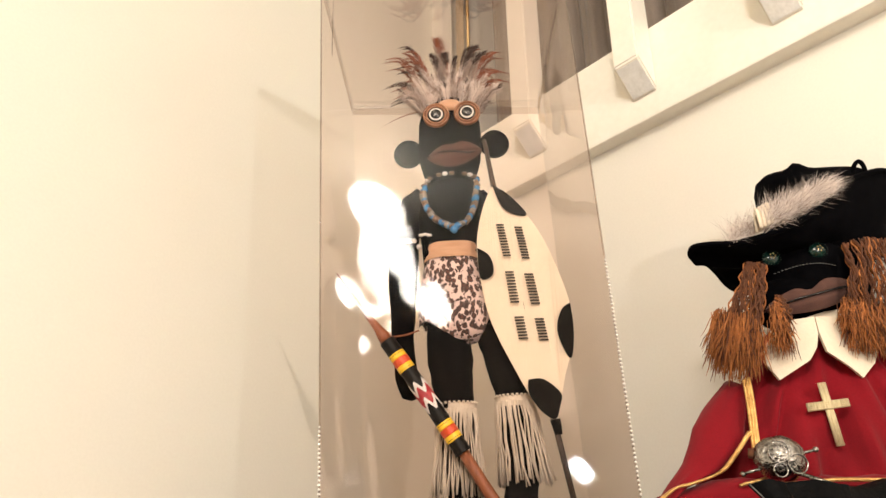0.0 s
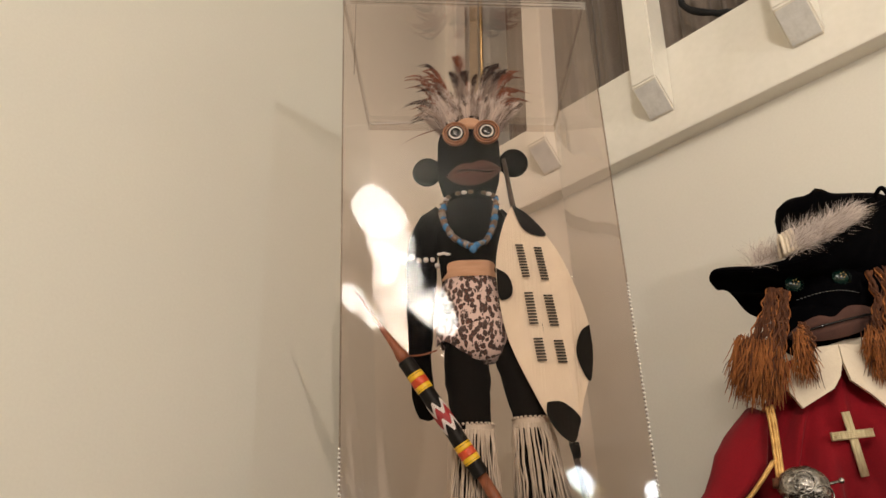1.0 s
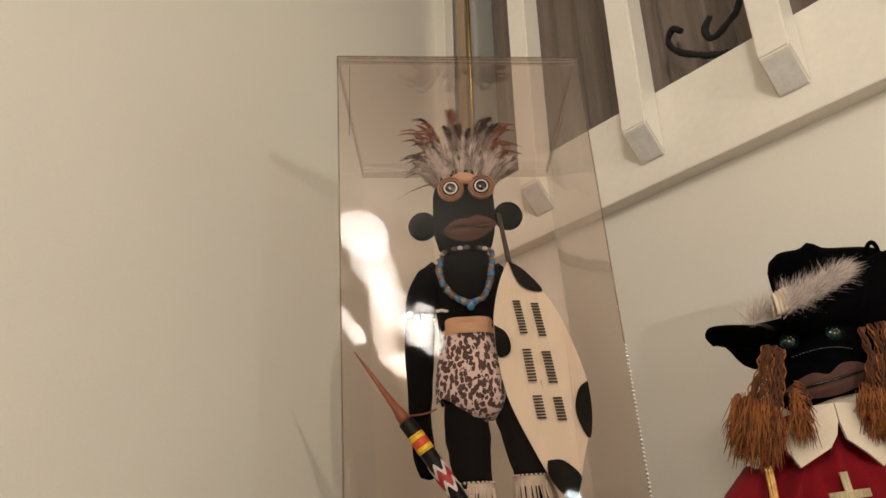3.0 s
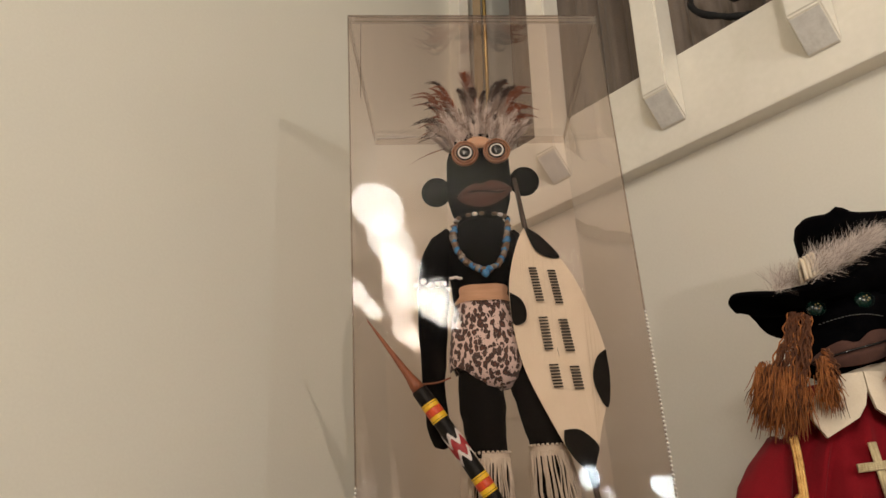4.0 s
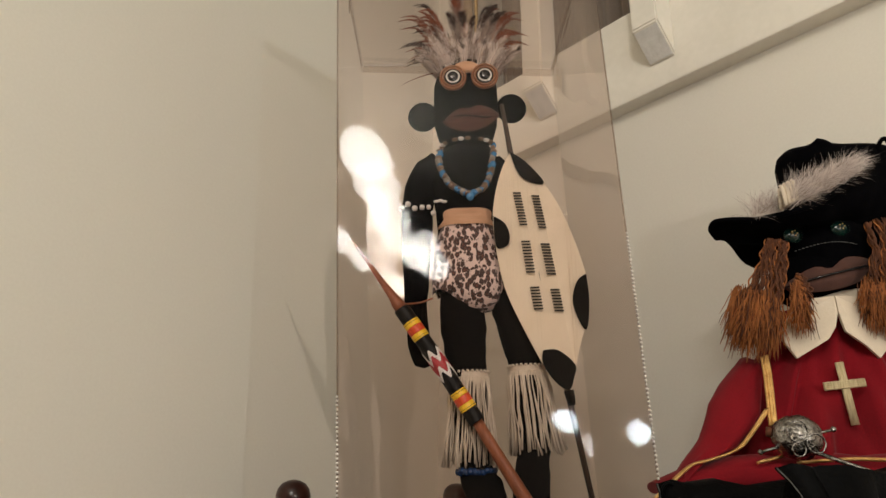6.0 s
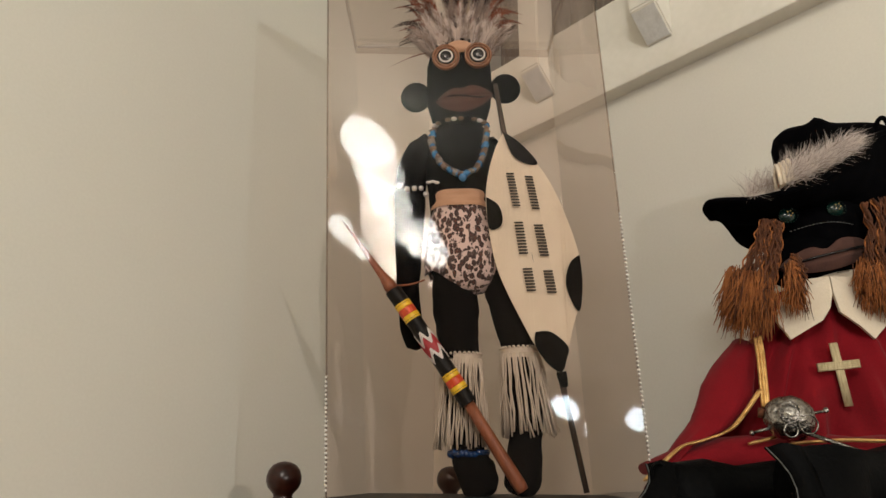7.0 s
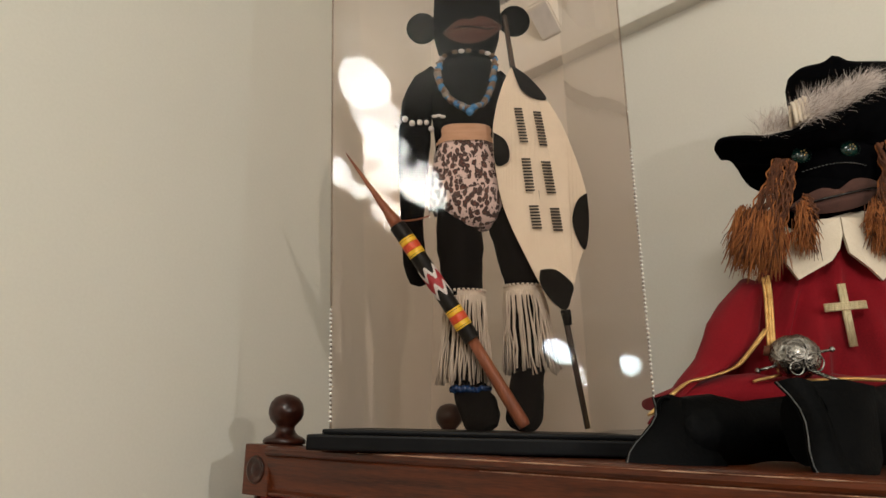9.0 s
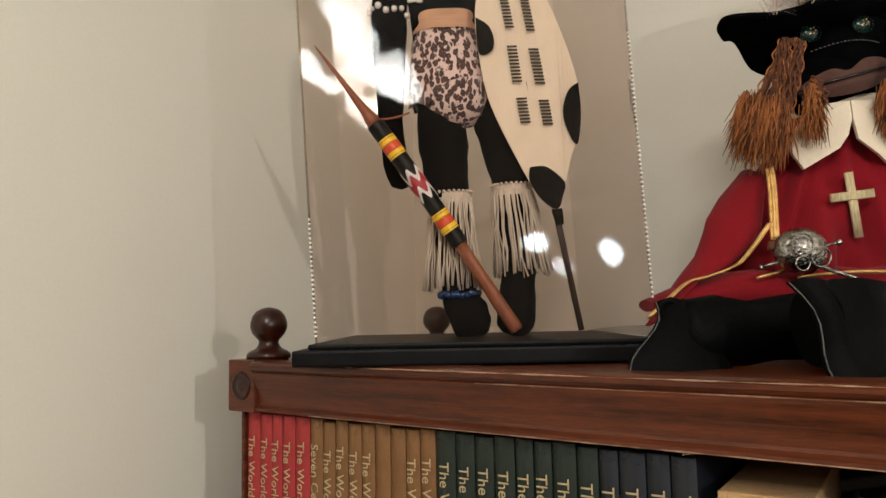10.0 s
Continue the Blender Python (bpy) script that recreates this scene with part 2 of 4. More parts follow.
def box(bm, lo, hi, bevel=0.0, mi=0, m=None):
    x0, y0, z0 = lo
    x1, y1, z1 = hi
    vs = [bm.verts.new(p) for p in ((x0, y0, z0), (x1, y0, z0), (x1, y1, z0), (x0, y1, z0), (x0, y0, z1), (x1, y0, z1), (x1, y1, z1), (x0, y1, z1))]
    fs = [bm.faces.new([vs[i] for i in q]) for q in ((3, 2, 1, 0), (4, 5, 6, 7), (0, 1, 5, 4), (1, 2, 6, 5), (2, 3, 7, 6), (3, 0, 4, 7))]
    for f in fs:
        f.material_index = mi
    if m is not None:
        bmesh.ops.transform(bm, matrix=m, verts=vs)
    if bevel:
        es = list({e for f in fs for e in f.edges})
        r = bmesh.ops.bevel(bm, geom=es, offset=bevel, segments=2, affect="EDGES", profile=0.6)
        for f in r["faces"]:
            f.material_index = mi
    return bm


def rings(bm, loops, mi=0, cap=True, closed=True):
    """Skins a list of rings of points."""
    rows = [[bm.verts.new(p) for p in ring] for ring in loops]
    n = len(rows[0])
    for a, b in zip(rows, rows[1:]):
        for i in range(n if closed else n - 1):
            j = (i + 1) % n
            f = bm.faces.new((a[i], a[j], b[j], b[i]))
            f.material_index, f.smooth = mi, True
    if cap:
        for row, flip in ((rows[0], True), (rows[-1], False)):
            try:
                f = bm.faces.new(row[::-1] if flip else row)
                f.material_index = mi
            except ValueError:
                pass
    return rows


def tube(bm, pts, radii, mi=0, seg=10, flat=1.0, wob=0.0):
    """A round or flattened tube along points; flat squeezes it front to back."""
    pts = [Vector(p) for p in pts]
    if not isinstance(radii, (list, tuple)):
        radii = [radii] * len(pts)
    loops = []
    for i, p in enumerate(pts):
        d = (pts[min(i + 1, len(pts) - 1)] - pts[max(i - 1, 0)]).normalized()
        side = d.cross(Vector((0, 1, 0)))
        if side.length < 0.05:
            side = Vector((1, 0, 0))
        side.normalize()
        up = d.cross(side).normalized()
        r = radii[i]
        ring = []
        for k in range(seg):
            a = 2 * math.pi * k / seg
            rr = r * (1 + wob * noise.noise((p + Vector((math.cos(a), math.sin(a), 0)) * 0.02) * 60))
            ring.append(p + side * (math.cos(a) * rr) + up * (math.sin(a) * rr * flat))
        loops.append(ring)
    rings(bm, loops, mi)
    return bm


def spline(pts, n):
    """Points along a smooth curve through pts."""
    pts = [Vector(p) for p in pts]
    out = []
    for i in range(len(pts) - 1):
        p0, p1, p2, p3 = pts[max(i - 1, 0)], pts[i], pts[i + 1], pts[min(i + 2, len(pts) - 1)]
        for k in range(n):
            t = k / n
            out.append(0.5 * ((2 * p1) + (p2 - p0) * t + (2 * p0 - 5 * p1 + 4 * p2 - p3) * t * t + (3 * p1 - p0 - 3 * p2 + p3) * t ** 3))
    return out + [pts[-1]]


def ball(bm, c, r, mi=0, u=14, v=9, wob=0.0):
    c = Vector(c)
    r = (r, r, r) if not isinstance(r, (list, tuple)) else r
    loops = []
    for i in range(v + 1):
        a = math.pi * (i + 0.02) / (v + 0.04)
        ring = []
        for k in range(u):
            b = 2 * math.pi * k / u
            d = Vector((math.sin(a) * math.cos(b), math.sin(a) * math.sin(b), -math.cos(a)))
            s = 1 + wob * noise.noise(d * 2 + c * 50)
            ring.append(c + Vector((d.x * r[0], d.y * r[1], d.z * r[2])) * s)
        loops.append(ring)
    rings(bm, loops, mi)
    return bm


def lathe(bm, profile, mi=0, seg=24, c=(0, 0, 0)):
    c = Vector(c)
    rings(bm, [[c + Vector((r * math.cos(2 * math.pi * k / seg), r * math.sin(2 * math.pi * k / seg), z)) for k in range(seg)] for r, z in profile], mi)
    return bm


def slab(bm, outline, y0, y1, mi=0, bend=None):
    """A flat outline in x and z, given a thickness from y0 to y1."""
    f = bend or (lambda x, z: 0.0)
    a = [bm.verts.new((x, y0 + f(x, z), z)) for x, z in outline]
    b = [bm.verts.new((x, y1 + f(x, z), z)) for x, z in outline]
    n = len(a)
    fs = [bm.faces.new(a), bm.faces.new(b[::-1])] + [bm.faces.new((a[i], b[i], b[(i + 1) % n], a[(i + 1) % n])) for i in range(n)]
    for q in fs:
        q.material_index = mi
    return bm


def swept(bm, profile, x0, x1, mi=0):
    """A moulding: a profile in y and z drawn out from x0 to x1."""
    a = [bm.verts.new((x0, y, z)) for y, z in profile]
    b = [bm.verts.new((x1, y, z)) for y, z in profile]
    n = len(a)
    fs = [bm.faces.new(a[::-1]), bm.faces.new(b)] + [bm.faces.new((a[i], a[(i + 1) % n], b[(i + 1) % n], b[i])) for i in range(n)]
    for q in fs:
        q.material_index = mi
    bmesh.ops.recalc_face_normals(bm, faces=bm.faces)
    return bm


def single(name, bm, material, m, label, category, group="", kind=""):
    ob = part(name, bm, material)
    ob.matrix_world = m
    return tagged(ob, label, category, group, kind)


def lettering(text, size, depth=0.0004):
    cu = bpy.data.curves.new("lettering", "FONT")
    cu.body, cu.size, cu.extrude = text, size, depth
    cu.resolution_u = 3
    ob = bpy.data.objects.new("lettering", cu)
    scene.collection.objects.link(ob)
    bpy.context.view_layer.update()
    me = bpy.data.meshes.new_from_object(ob.evaluated_get(bpy.context.evaluated_depsgraph_get()))
    bpy.data.objects.remove(ob)
    return me


# ---- the room ----
ROOM = pose(-0.045, 1.474, 0, 0, 0, -48.0)     # x along the gallery wall, y out through it
LEFT = pose(-0.045, 1.474, 0, 0, 0, 59.9)      # x along the left wall towards the corner
TOP = 3.6


def structure(name, bm, material, m, label, category):
    return single(name, bm, material, m, label, category, kind="structure")


structure("wall_left", box(bmesh.new(), (-4.86, 0, 0), (0.14, 0.12, TOP)), M["wall"], LEFT, "plain cream painted wall beside the bookcase", "wall")
structure("wall_right", box(bmesh.new(), (0.0, 0.0, 0), (4.4, 0.12, 2.342)), M["wall_cool"], ROOM, "pale cream painted wall under the gallery", "wall")
structure("wall_behind", box(bmesh.new(), (4.28, -4.6, 0), (4.4, 0, TOP)), M["roomside"], ROOM, "plain unseen tan wall, darkened to cut bounce light", "wall")
structure("wall_far", box(bmesh.new(), (-2.6, -4.72, 0), (4.4, -4.6, TOP)), M["roomside"], ROOM, "plain unseen tan wall, darkened to cut bounce light", "wall")
structure("floor", box(bmesh.new(), (-3.2, -4.7, -0.1), (4.4, 1.9, 0)), M["floor"], ROOM, "brown boarded floor of the room", "floor")
structure("ceiling", box(bmesh.new(), (-3.2, -4.7, TOP), (4.4, 1.9, TOP + 0.1)), M["ceiling"], ROOM, "plain unseen ceiling, greyed to cut bounce light", "ceiling")
structure("gallery_floor", box(bmesh.new(), (0.0, 0.13, 2.34), (4.4, 1.8, 2.48)), M["trim"], ROOM, "white painted floor slab of the gallery", "floor")
structure("wall_gallery", box(bmesh.new(), (-0.1, 1.8, 2.0), (4.4, 1.9, TOP)), M["wall"], ROOM, "plain wall behind the gallery curtains", "wall")
structure("wall_gallery_end", box(bmesh.new(), (-0.12, 0.0, 2.3), (-0.001, 1.8, TOP)), M["wall"], ROOM, "plain end wall of the gallery", "wall")
bm = box(bmesh.new(), (0.0, -0.03, 2.333), (4.28, 0.12, 2.497), 0.003)
structure("trim_gallery_board", bm, M["trim"], ROOM, "white painted edge board along the gallery", "trim")
bm = box(bmesh.new(), (0.002, -0.012, 2.499), (0.043, 0.02, TOP), 0.003)
structure("trim_corner_post", bm, M["trim"], ROOM, "white painted corner trim of the gallery opening", "trim")


# gallery balusters
def baluster(x):
    th = empty("baluster", ROOM @ pose(x, -0.03, 2.374), "white painted square baluster fixed to the gallery board", "baluster", "balusters of the gallery")
    bm = bmesh.new()
    w, d = 0.0235, 0.045
    prof = [(0.0, 0.0), (-d, 0.047), (-d, 1.2), (0.0, 1.2)]
    a = [bm.verts.new((-w, y, z)) for y, z in prof]
    b = [bm.verts.new((w, y, z)) for y, z in prof]
    for i in range(4):
        j = (i + 1) % 4
        bm.faces.new((a[i], b[i], b[j], a[j]))
    bm.faces.new(a)
    bm.faces.new(b[::-1])
    bmesh.ops.recalc_face_normals(bm, faces=bm.faces)
    bmesh.ops.bevel(bm, geom=list(bm.edges), offset=0.0025, segments=2, affect="EDGES")
    part("post", bm, M["trim"], th)
    bm = bmesh.new()
    q = 0.0205
    vs = [bm.verts.new(p) for p in ((-q, -0.004, 0.0035), (q, -0.004, 0.0035), (q, -0.0415, 0.0425), (-q, -0.0415, 0.0425))]
    bm.faces.new(vs)
    r = bmesh.ops.extrude_face_region(bm, geom=list(bm.faces))
    bmesh.ops.translate(bm, vec=(0, -0.0005, -0.0006), verts=[g for g in r["geom"] if isinstance(g, bmesh.types.BMVert)])
    bmesh.ops.recalc_face_normals(bm, faces=bm.faces)
    # sloping end in a cooler, rougher white than the post
    part("end_face", bm, M["trimend"], th, "rough, cooler white sloping end")
    return th


for i in range(-1, 8):
    baluster(0.559 + 0.0235 + i * 0.2375)


def curtain(x0, x1, y, amp, wave, material, label):
    bm = bmesh.new()
    n = int((x1 - x0) / 0.006)
    lo, hi = [], []
    for i in range(n + 1):
        x = x0 + (x1 - x0) * i / n
        dy = amp * math.sin(x * wave) + amp * 0.5 * math.sin(x * wave * 2.3 + 1.1) + amp * 0.6 * noise.noise((x * 9, 0, 3))
        lo.append((x, y + dy, 2.485))
        hi.append((x + 0.008 * math.sin(x * 31), y + dy * 0.8, TOP - 0.01))
    back = 0.003
    rings(bm, [lo, hi], cap=False, closed=False)
    rings(bm, [[(a, b + back, c) for a, b, c in hi], [(a, b + back, c) for a, b, c in lo]], cap=False, closed=False)
    single("curtain", bm, material, ROOM, label, "curtain")


curtain(0.078, 3.9, 0.118, 0.010, 95, M["curtain"], "grey-brown satin curtain hanging in soft folds")
curtain(0.044, 0.066, 0.03, 0.003, 120, M["curtain2"], "tan curtain edge hanging beside the corner trim")
bm = bmesh.new()
tube(bm, [(0.073, 0.045, 2.49), (0.073, 0.045, TOP)], 0.0045)
single("curtain_rod", bm, M["brass"], ROOM, "slim upright brass rod before the curtain", "rod")

# black chenille scroll before the curtain
bm = bmesh.new()
sx = 0.559
for pts in ([(0.059, 2.675), (0.043, 2.690), (0.029, 2.672), (0.040, 2.642), (0.070, 2.614), (0.110, 2.587), (0.158, 2.568), (0.21, 2.560)],
            [(0.116, 2.668), (0.103, 2.648), (0.105, 2.630), (0.118, 2.622), (0.140, 2.631), (0.163, 2.646), (0.178, 2.68), (0.185, 2.72)]):
    line = spline([(sx + a, 0.075, z) for a, z in pts], 8)
    tube(bm, line, 0.0058, 0, 8, wob=0.5)
    for k in range(420):
        p = line[random.randrange(len(line))]
        d = Vector((random.gauss(0, 1), random.gauss(0, 1), random.gauss(0, 1))).normalized()
        q = p + d * random.uniform(0.007, 0.0095)
        s = Vector((random.gauss(0, 1), random.gauss(0, 1), random.gauss(0, 1))).normalized() * 0.0007
        bm.faces.new([bm.verts.new(v) for v in (p + s * 2, p - s * 2, q)])
single("chenille_scroll", bm, M["yarnblack"], ROOM, "fuzzy black chenille scroll hung before the curtain", "ornament")

# the lamps behind the camera
ch = empty("chandelier", Matrix.Translation(CHANDELIER), "brass chandelier with lit bulbs on short arms", "chandelier")
part("rod", tube(bmesh.new(), [(0, -0.16, -0.1), (0, -0.16, TOP - CHANDELIER.z)], 0.008), M["brass"], ch)
for d, watts, r in CUPS:
    d = Vector(d)
    part("arm", tube(bmesh.new(), [(0, -0.16, d.z), (d.x, d.y - r - 0.02, d.z)], 0.006), M["brass"], ch)
    cup = bmesh.new()
    lathe(cup, [(0.01, 0.0), (0.03, 0.006), (0.032, 0.016), (0.02, 0.018)], seg=16)
    part("cup", cup, M["brass"], ch).matrix_local = pose(d.x, d.y - r - 0.024, d.z, 90)
wl = empty("floor_lamp", Matrix.Translation((SPOT.x, SPOT.y, 0)), "slim brass floor lamp with a lit bulb", "lamp")
part("base_plate", lathe(bmesh.new(), [(0.14, 0.0), (0.14, 0.015), (0.03, 0.03), (0.012, 0.06)]), M["brass"], wl)
part("pole", tube(bmesh.new(), [(0, 0, 0.03), (0, 0, SPOT.z - 0.06)], 0.01), M["brass"], wl)
pl = empty("lamp_stand", Matrix.Translation((0.56, -1.5, 0)), "slim brass lamp stand with two small lit bulbs", "lamp")
part("base_plate", lathe(bmesh.new(), [(0.14, 0.0), (0.14, 0.015), (0.03, 0.03), (0.012, 0.06)]), M["brass"], pl)
part("pole", tube(bmesh.new(), [(0, 0, 0.03), (0, 0, 2.055)], 0.01), M["brass"], pl)
part("cross_bar", tube(bmesh.new(), [(p.x - 0.56, 0.04, p.z) for p in READING], 0.006), M["brass"], pl)

# ---- the bookcase ----
BK = pose(-0.208, 0.877, 0, 0, 0, -37.0)       # x along its front, y towards its back
BW, BD, BT = 0.85, 0.36, 1.682
bc = empty("bookcase", BK, "carved mahogany bookcase with turned finials", "bookcase")
part("side_panel", box(bmesh.new(), (-0.0172, 0.004, 0.04), (-0.0122, BD - 0.01, 1.631), 0.002), M["mahogany"], bc)
part("side_panel", box(bmesh.new(), (BW - 0.026, 0.012, 0.04), (BW - 0.008, BD - 0.01, 1.631), 0.002), M["mahogany"], bc)
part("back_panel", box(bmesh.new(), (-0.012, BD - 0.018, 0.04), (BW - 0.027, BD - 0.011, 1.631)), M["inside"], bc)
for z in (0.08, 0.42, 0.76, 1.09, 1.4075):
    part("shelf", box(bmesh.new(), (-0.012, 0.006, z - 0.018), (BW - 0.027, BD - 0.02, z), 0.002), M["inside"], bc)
part("top_board", box(bmesh.new(), (-0.014, 0.004, 1.645), (BW - 0.004, BD, BT), 0.003), M["mahogany"], bc)
prof = [(0.02, 1.6315), (-0.006, 1.6315), (-0.0085, 1.6330), (-0.0085, 1.6355), (-0.0060, 1.6375), (-0.0045, 1.6385), (-0.0040, 1.641), (-0.0052, 1.647), (-0.0075, 1.655), (-0.0105, 1.663),
        (-0.0130, 1.6690), (-0.0135, 1.6715), (-0.0125, 1.6730), (-0.0150, 1.6745), (-0.0170, 1.6770), (-0.0172, 1.6800), (-0.0150, 1.6822), (-0.010, 1.6835), (0.02, 1.6835)]
part("cornice", swept(bmesh.new(), prof, 0.0215, BW - 0.0215), M["mahogany"], bc, "moulded mahogany cornice")
# thin pale tubes paint the glints of the moulding; the lowest also its chips
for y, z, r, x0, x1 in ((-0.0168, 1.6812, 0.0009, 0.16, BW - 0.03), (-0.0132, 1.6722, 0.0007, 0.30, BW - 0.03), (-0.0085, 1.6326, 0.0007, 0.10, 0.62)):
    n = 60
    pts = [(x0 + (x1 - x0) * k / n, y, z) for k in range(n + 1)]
    part("worn_glint_edge", tube(bmesh.new(), pts, [r * max(0.15, 0.55 + 1.1 * noise.noise((k * 0.37, z * 90, 2))) for k in range(n + 1)], 0, 6), M["glintwood"], bc, "pale painted glints and chips along the moulding")


def corner_post(x, y):
    bm = box(bmesh.new(), (x - 0.021, y - 0.022, 1.6305), (x + 0.021, y + 0.026, 1.6845), 0.0015)
    po = part("corner_block", bm, M["mahogany"], bc)
    ro = bmesh.new()
    lathe(ro, [(0.0005, 0.0030), (0.004, 0.0028), (0.0065, 0.0008), (0.0102, 0.0006), (0.0118, 0.0020), (0.0142, 0.0016), (0.0152, 0.0)], seg=24)
    r = part("rosette", ro, M["mahoganyd"], po, "turned round boss")
    r.matrix_local = pose(x, y - 0.0218, 1.6575, 90)
    x, y = x + (0.004 if x < 0.4 else -0.004), y + 0.012
    fi = bmesh.new()
    lathe(fi, [(0.0235, 0.0), (0.024, 0.0037), (0.0225, 0.006), (0.02, 0.0078), (0.0155, 0.0097), (0.0125, 0.0124), (0.0105, 0.0166), (0.0112, 0.0198), (0.0135, 0.0221), (0.0175, 0.0267), (0.0198, 0.0327), (0.0198, 0.0386), (0.0178, 0.0455), (0.0135, 0.0511), (0.007, 0.0543), (0.0012, 0.0554)], seg=32, c=(x, y, 1.6845))
    part("finial", fi, M["mahoganyd"], bc, "turned dark ball finial")


corner_post(0.0, 0.012)
corner_post(0.0, BD - 0.042)
corner_post(BW, 0.012)
corner_post(BW, BD - 0.042)


# books on the top shelf
def book(x0, w, h, d, cloth, text, label, lean=0.0):
    th = empty("book", BK @ pose(x0, 0.0085, 1.4077), label, "book", "books on the top shelf")
    bm = bmesh.new()
    n = 8
    lo, hi = [], []
    for i in range(n + 1):
        u = i / n
        yy = -0.0035 * math.sin(math.pi * u)
        lo.append((0.0004 + u * (w - 0.0008), yy, 0.0))
        hi.append((0.0004 + u * (w - 0.0008), yy, h))
    for ring in (lo, hi):
        ring.extend([(w - 0.0004, d, ring[0][2]), (w - 0.003, d, ring[0][2]), (w - 0.003, 0.004, ring[0][2]), (0.003, 0.004, ring[0][2]), (0.003, d, ring[0][2]), (0.0004, d, ring[0][2])])
    rings(bm, [lo, [(a, b, c - 0.0008) for a, b, c in hi], [(a + (0.0006 if a < w / 2 else -0.0006), b + 0.0006, c) for a, b, c in hi]], cap=True)
    for f in bm.faces:
        f.smooth = False
    part("cover", bm, M[cloth], th)
    part("page_block", box(bmesh.new(), (0.0034, 0.0048, 0.003), (w - 0.0034, d - 0.004, h - 0.004)), M["paper"], th)
    if text:
        me = lettering(text, 0.0140, 0.0002)
        me.materials.clear()
        me.materials.append(M["gilt"])
        ob = new("title", me)
        ob.parent = th
        ob.matrix_local = pose(w / 2 - 0.0042, -0.0039, h - 0.024 - random.uniform(0, 0.003), 90, 0, 0) @ pose(0, 0, 0, 0, 0, -90)
        tagged(ob, "gilt lettering")
    for z in (h - 0.006, h - 0.0085):
        b2 = bmesh.new()
        box(b2, (0.0025, -0.0034, z), (w - 0.0025, -0.0026, z + 0.0006))
        part("spine_rule", b2, M[cloth], th)
    return th


runs = [(-0.0112, 0.086, 5, "clothred", "red"), (0.086, 0.243, 9, "clothtan", "tan"), (0.243, 0.395, 8, "clothgreen", "dark green"), (0.395, 0.468, 4, "clothnavy", "navy blue")]
for a, b, n, cloth, word in runs:
    ws = [random.uniform(0.85, 1.15) for _ in range(n)]
    s = sum(ws)
    x = a
    for i, wv in enumerate(ws):
        w = (b - a) * wv / s
        text = "The World of"
        if word == "tan" and i == 0:
            text = "Seven Ce"
        if word == "tan" and i in (5, 6):
            text = ""
        h = 0.2195 + random.uniform(-0.0015, 0.0015) - (0.0015 if word in ("navy blue",) else 0)
        book(x, w - 0.0004, h, 0.14, cloth, text, "%s cloth-bound book with gilt lettering standing on the shelf" % word)
        x += w
th = empty("slipcase", BK @ pose(0.482, 0.003, 1.4077, 0, 0, 3.0), "worn tan card slipcase with a sunken front standing among books", "box")
part("case", box(bmesh.new(), (0, 0.0022, 0), (0.058, 0.16, 0.1995), 0.0012), M["card"], th)
for lo, hi in (((0, 0, 0), (0.006, 0.0022, 0.1995)), ((0.052, 0, 0), (0.058, 0.0022, 0.1995)), ((0.0061, 0, 0.194), (0.0519, 0.0022, 0.1995))):
    part("rim", box(bmesh.new(), lo, hi, 0.0006), M["card"], th)
part("label_panel", box(bmesh.new(), (0.0075, 0.0012, 0.08), (0.0505, 0.0021, 0.178)), M["cardpale"], th, "paler pasted panel")
# darker strip paints the shade of the sunken front below its rim
part("rim_shade", box(bmesh.new(), (0.0075, 0.0014, 0.1785), (0.0505, 0.0021, 0.1930)), M["clothtan"], th, "brown strip painting the shade under the rim")
scrap = bmesh.new()
scrap.faces.new([scrap.verts.new(p) for p in ((0, 0, 0), (0.012, 0.004, 0.001), (0.014, 0.012, 0.004), (0.004, 0.014, 0.006))])
rr = bmesh.ops.extrude_face_region(scrap, geom=list(scrap.faces))
bmesh.ops.translate(scrap, vec=(0, 0, 0.0006), verts=[g for g in rr["geom"] if isinstance(g, bmesh.types.BMVert)])
single("paper_scrap", scrap, M["white"], BK @ pose(0.4585, 0.0065, 1.6272, 18, 0, 10), "small white paper slip sticking out of a book", "paper")
bm = box(bmesh.new(), (0.0, 0.0, 0.0), (0.007, 0.12, 0.186), 0.0008)
single("pamphlet", bm, M["paper"], BK @ pose(0.4705, 0.010, 1.4077, 0, 0, 0), "thin pale pamphlet squeezed beside the slipcase", "book")
for i in range(9):
    w = random.uniform(0.018, 0.03)
    book(0.545 + i * 0.03, w, random.uniform(0.17, 0.19), 0.13, "clothnavy", "", "dark cloth-bound book standing in the shade")

# ---- the display case ----
CS = pose(0.030, 0.897, BT + 0.0018, 0, 0, -1.5)
CW, CD, CZ = 0.147, 0.147, 0.0195
dc = empty("display_case", CS, "clear plastic display case on a black plinth", "display case")
bm = box(bmesh.new(), (-CW - 0.014, -CD - 0.014, 0), (CW + 0.030, CD + 0.014, 0.0145), 0.0022)
part("plinth", bm, M["blackwood"], dc)
bm = box(bmesh.new(), (-CW - 0.002, -CD - 0.002, 0.0147), (CW + 0.020, CD + 0.002, CZ), 0.002)
part("raised_floor", bm, M["blackwood"], dc)
INV = CS.inverted()
low = [INV @ Vector(p) for p in ((-0.115, 0.753, BT + 0.0216), (0.192, 0.753, BT + 0.0216), (0.184, 1.043, BT + 0.0216), (-0.115, 1.043, BT + 0.0216))]
top = [INV @ Vector(p) for p in ((-0.149, 0.744, 2.388), (0.165, 0.768, 2.388), (0.151, 1.060, 2.388), (-0.158, 1.042, 2.388))]


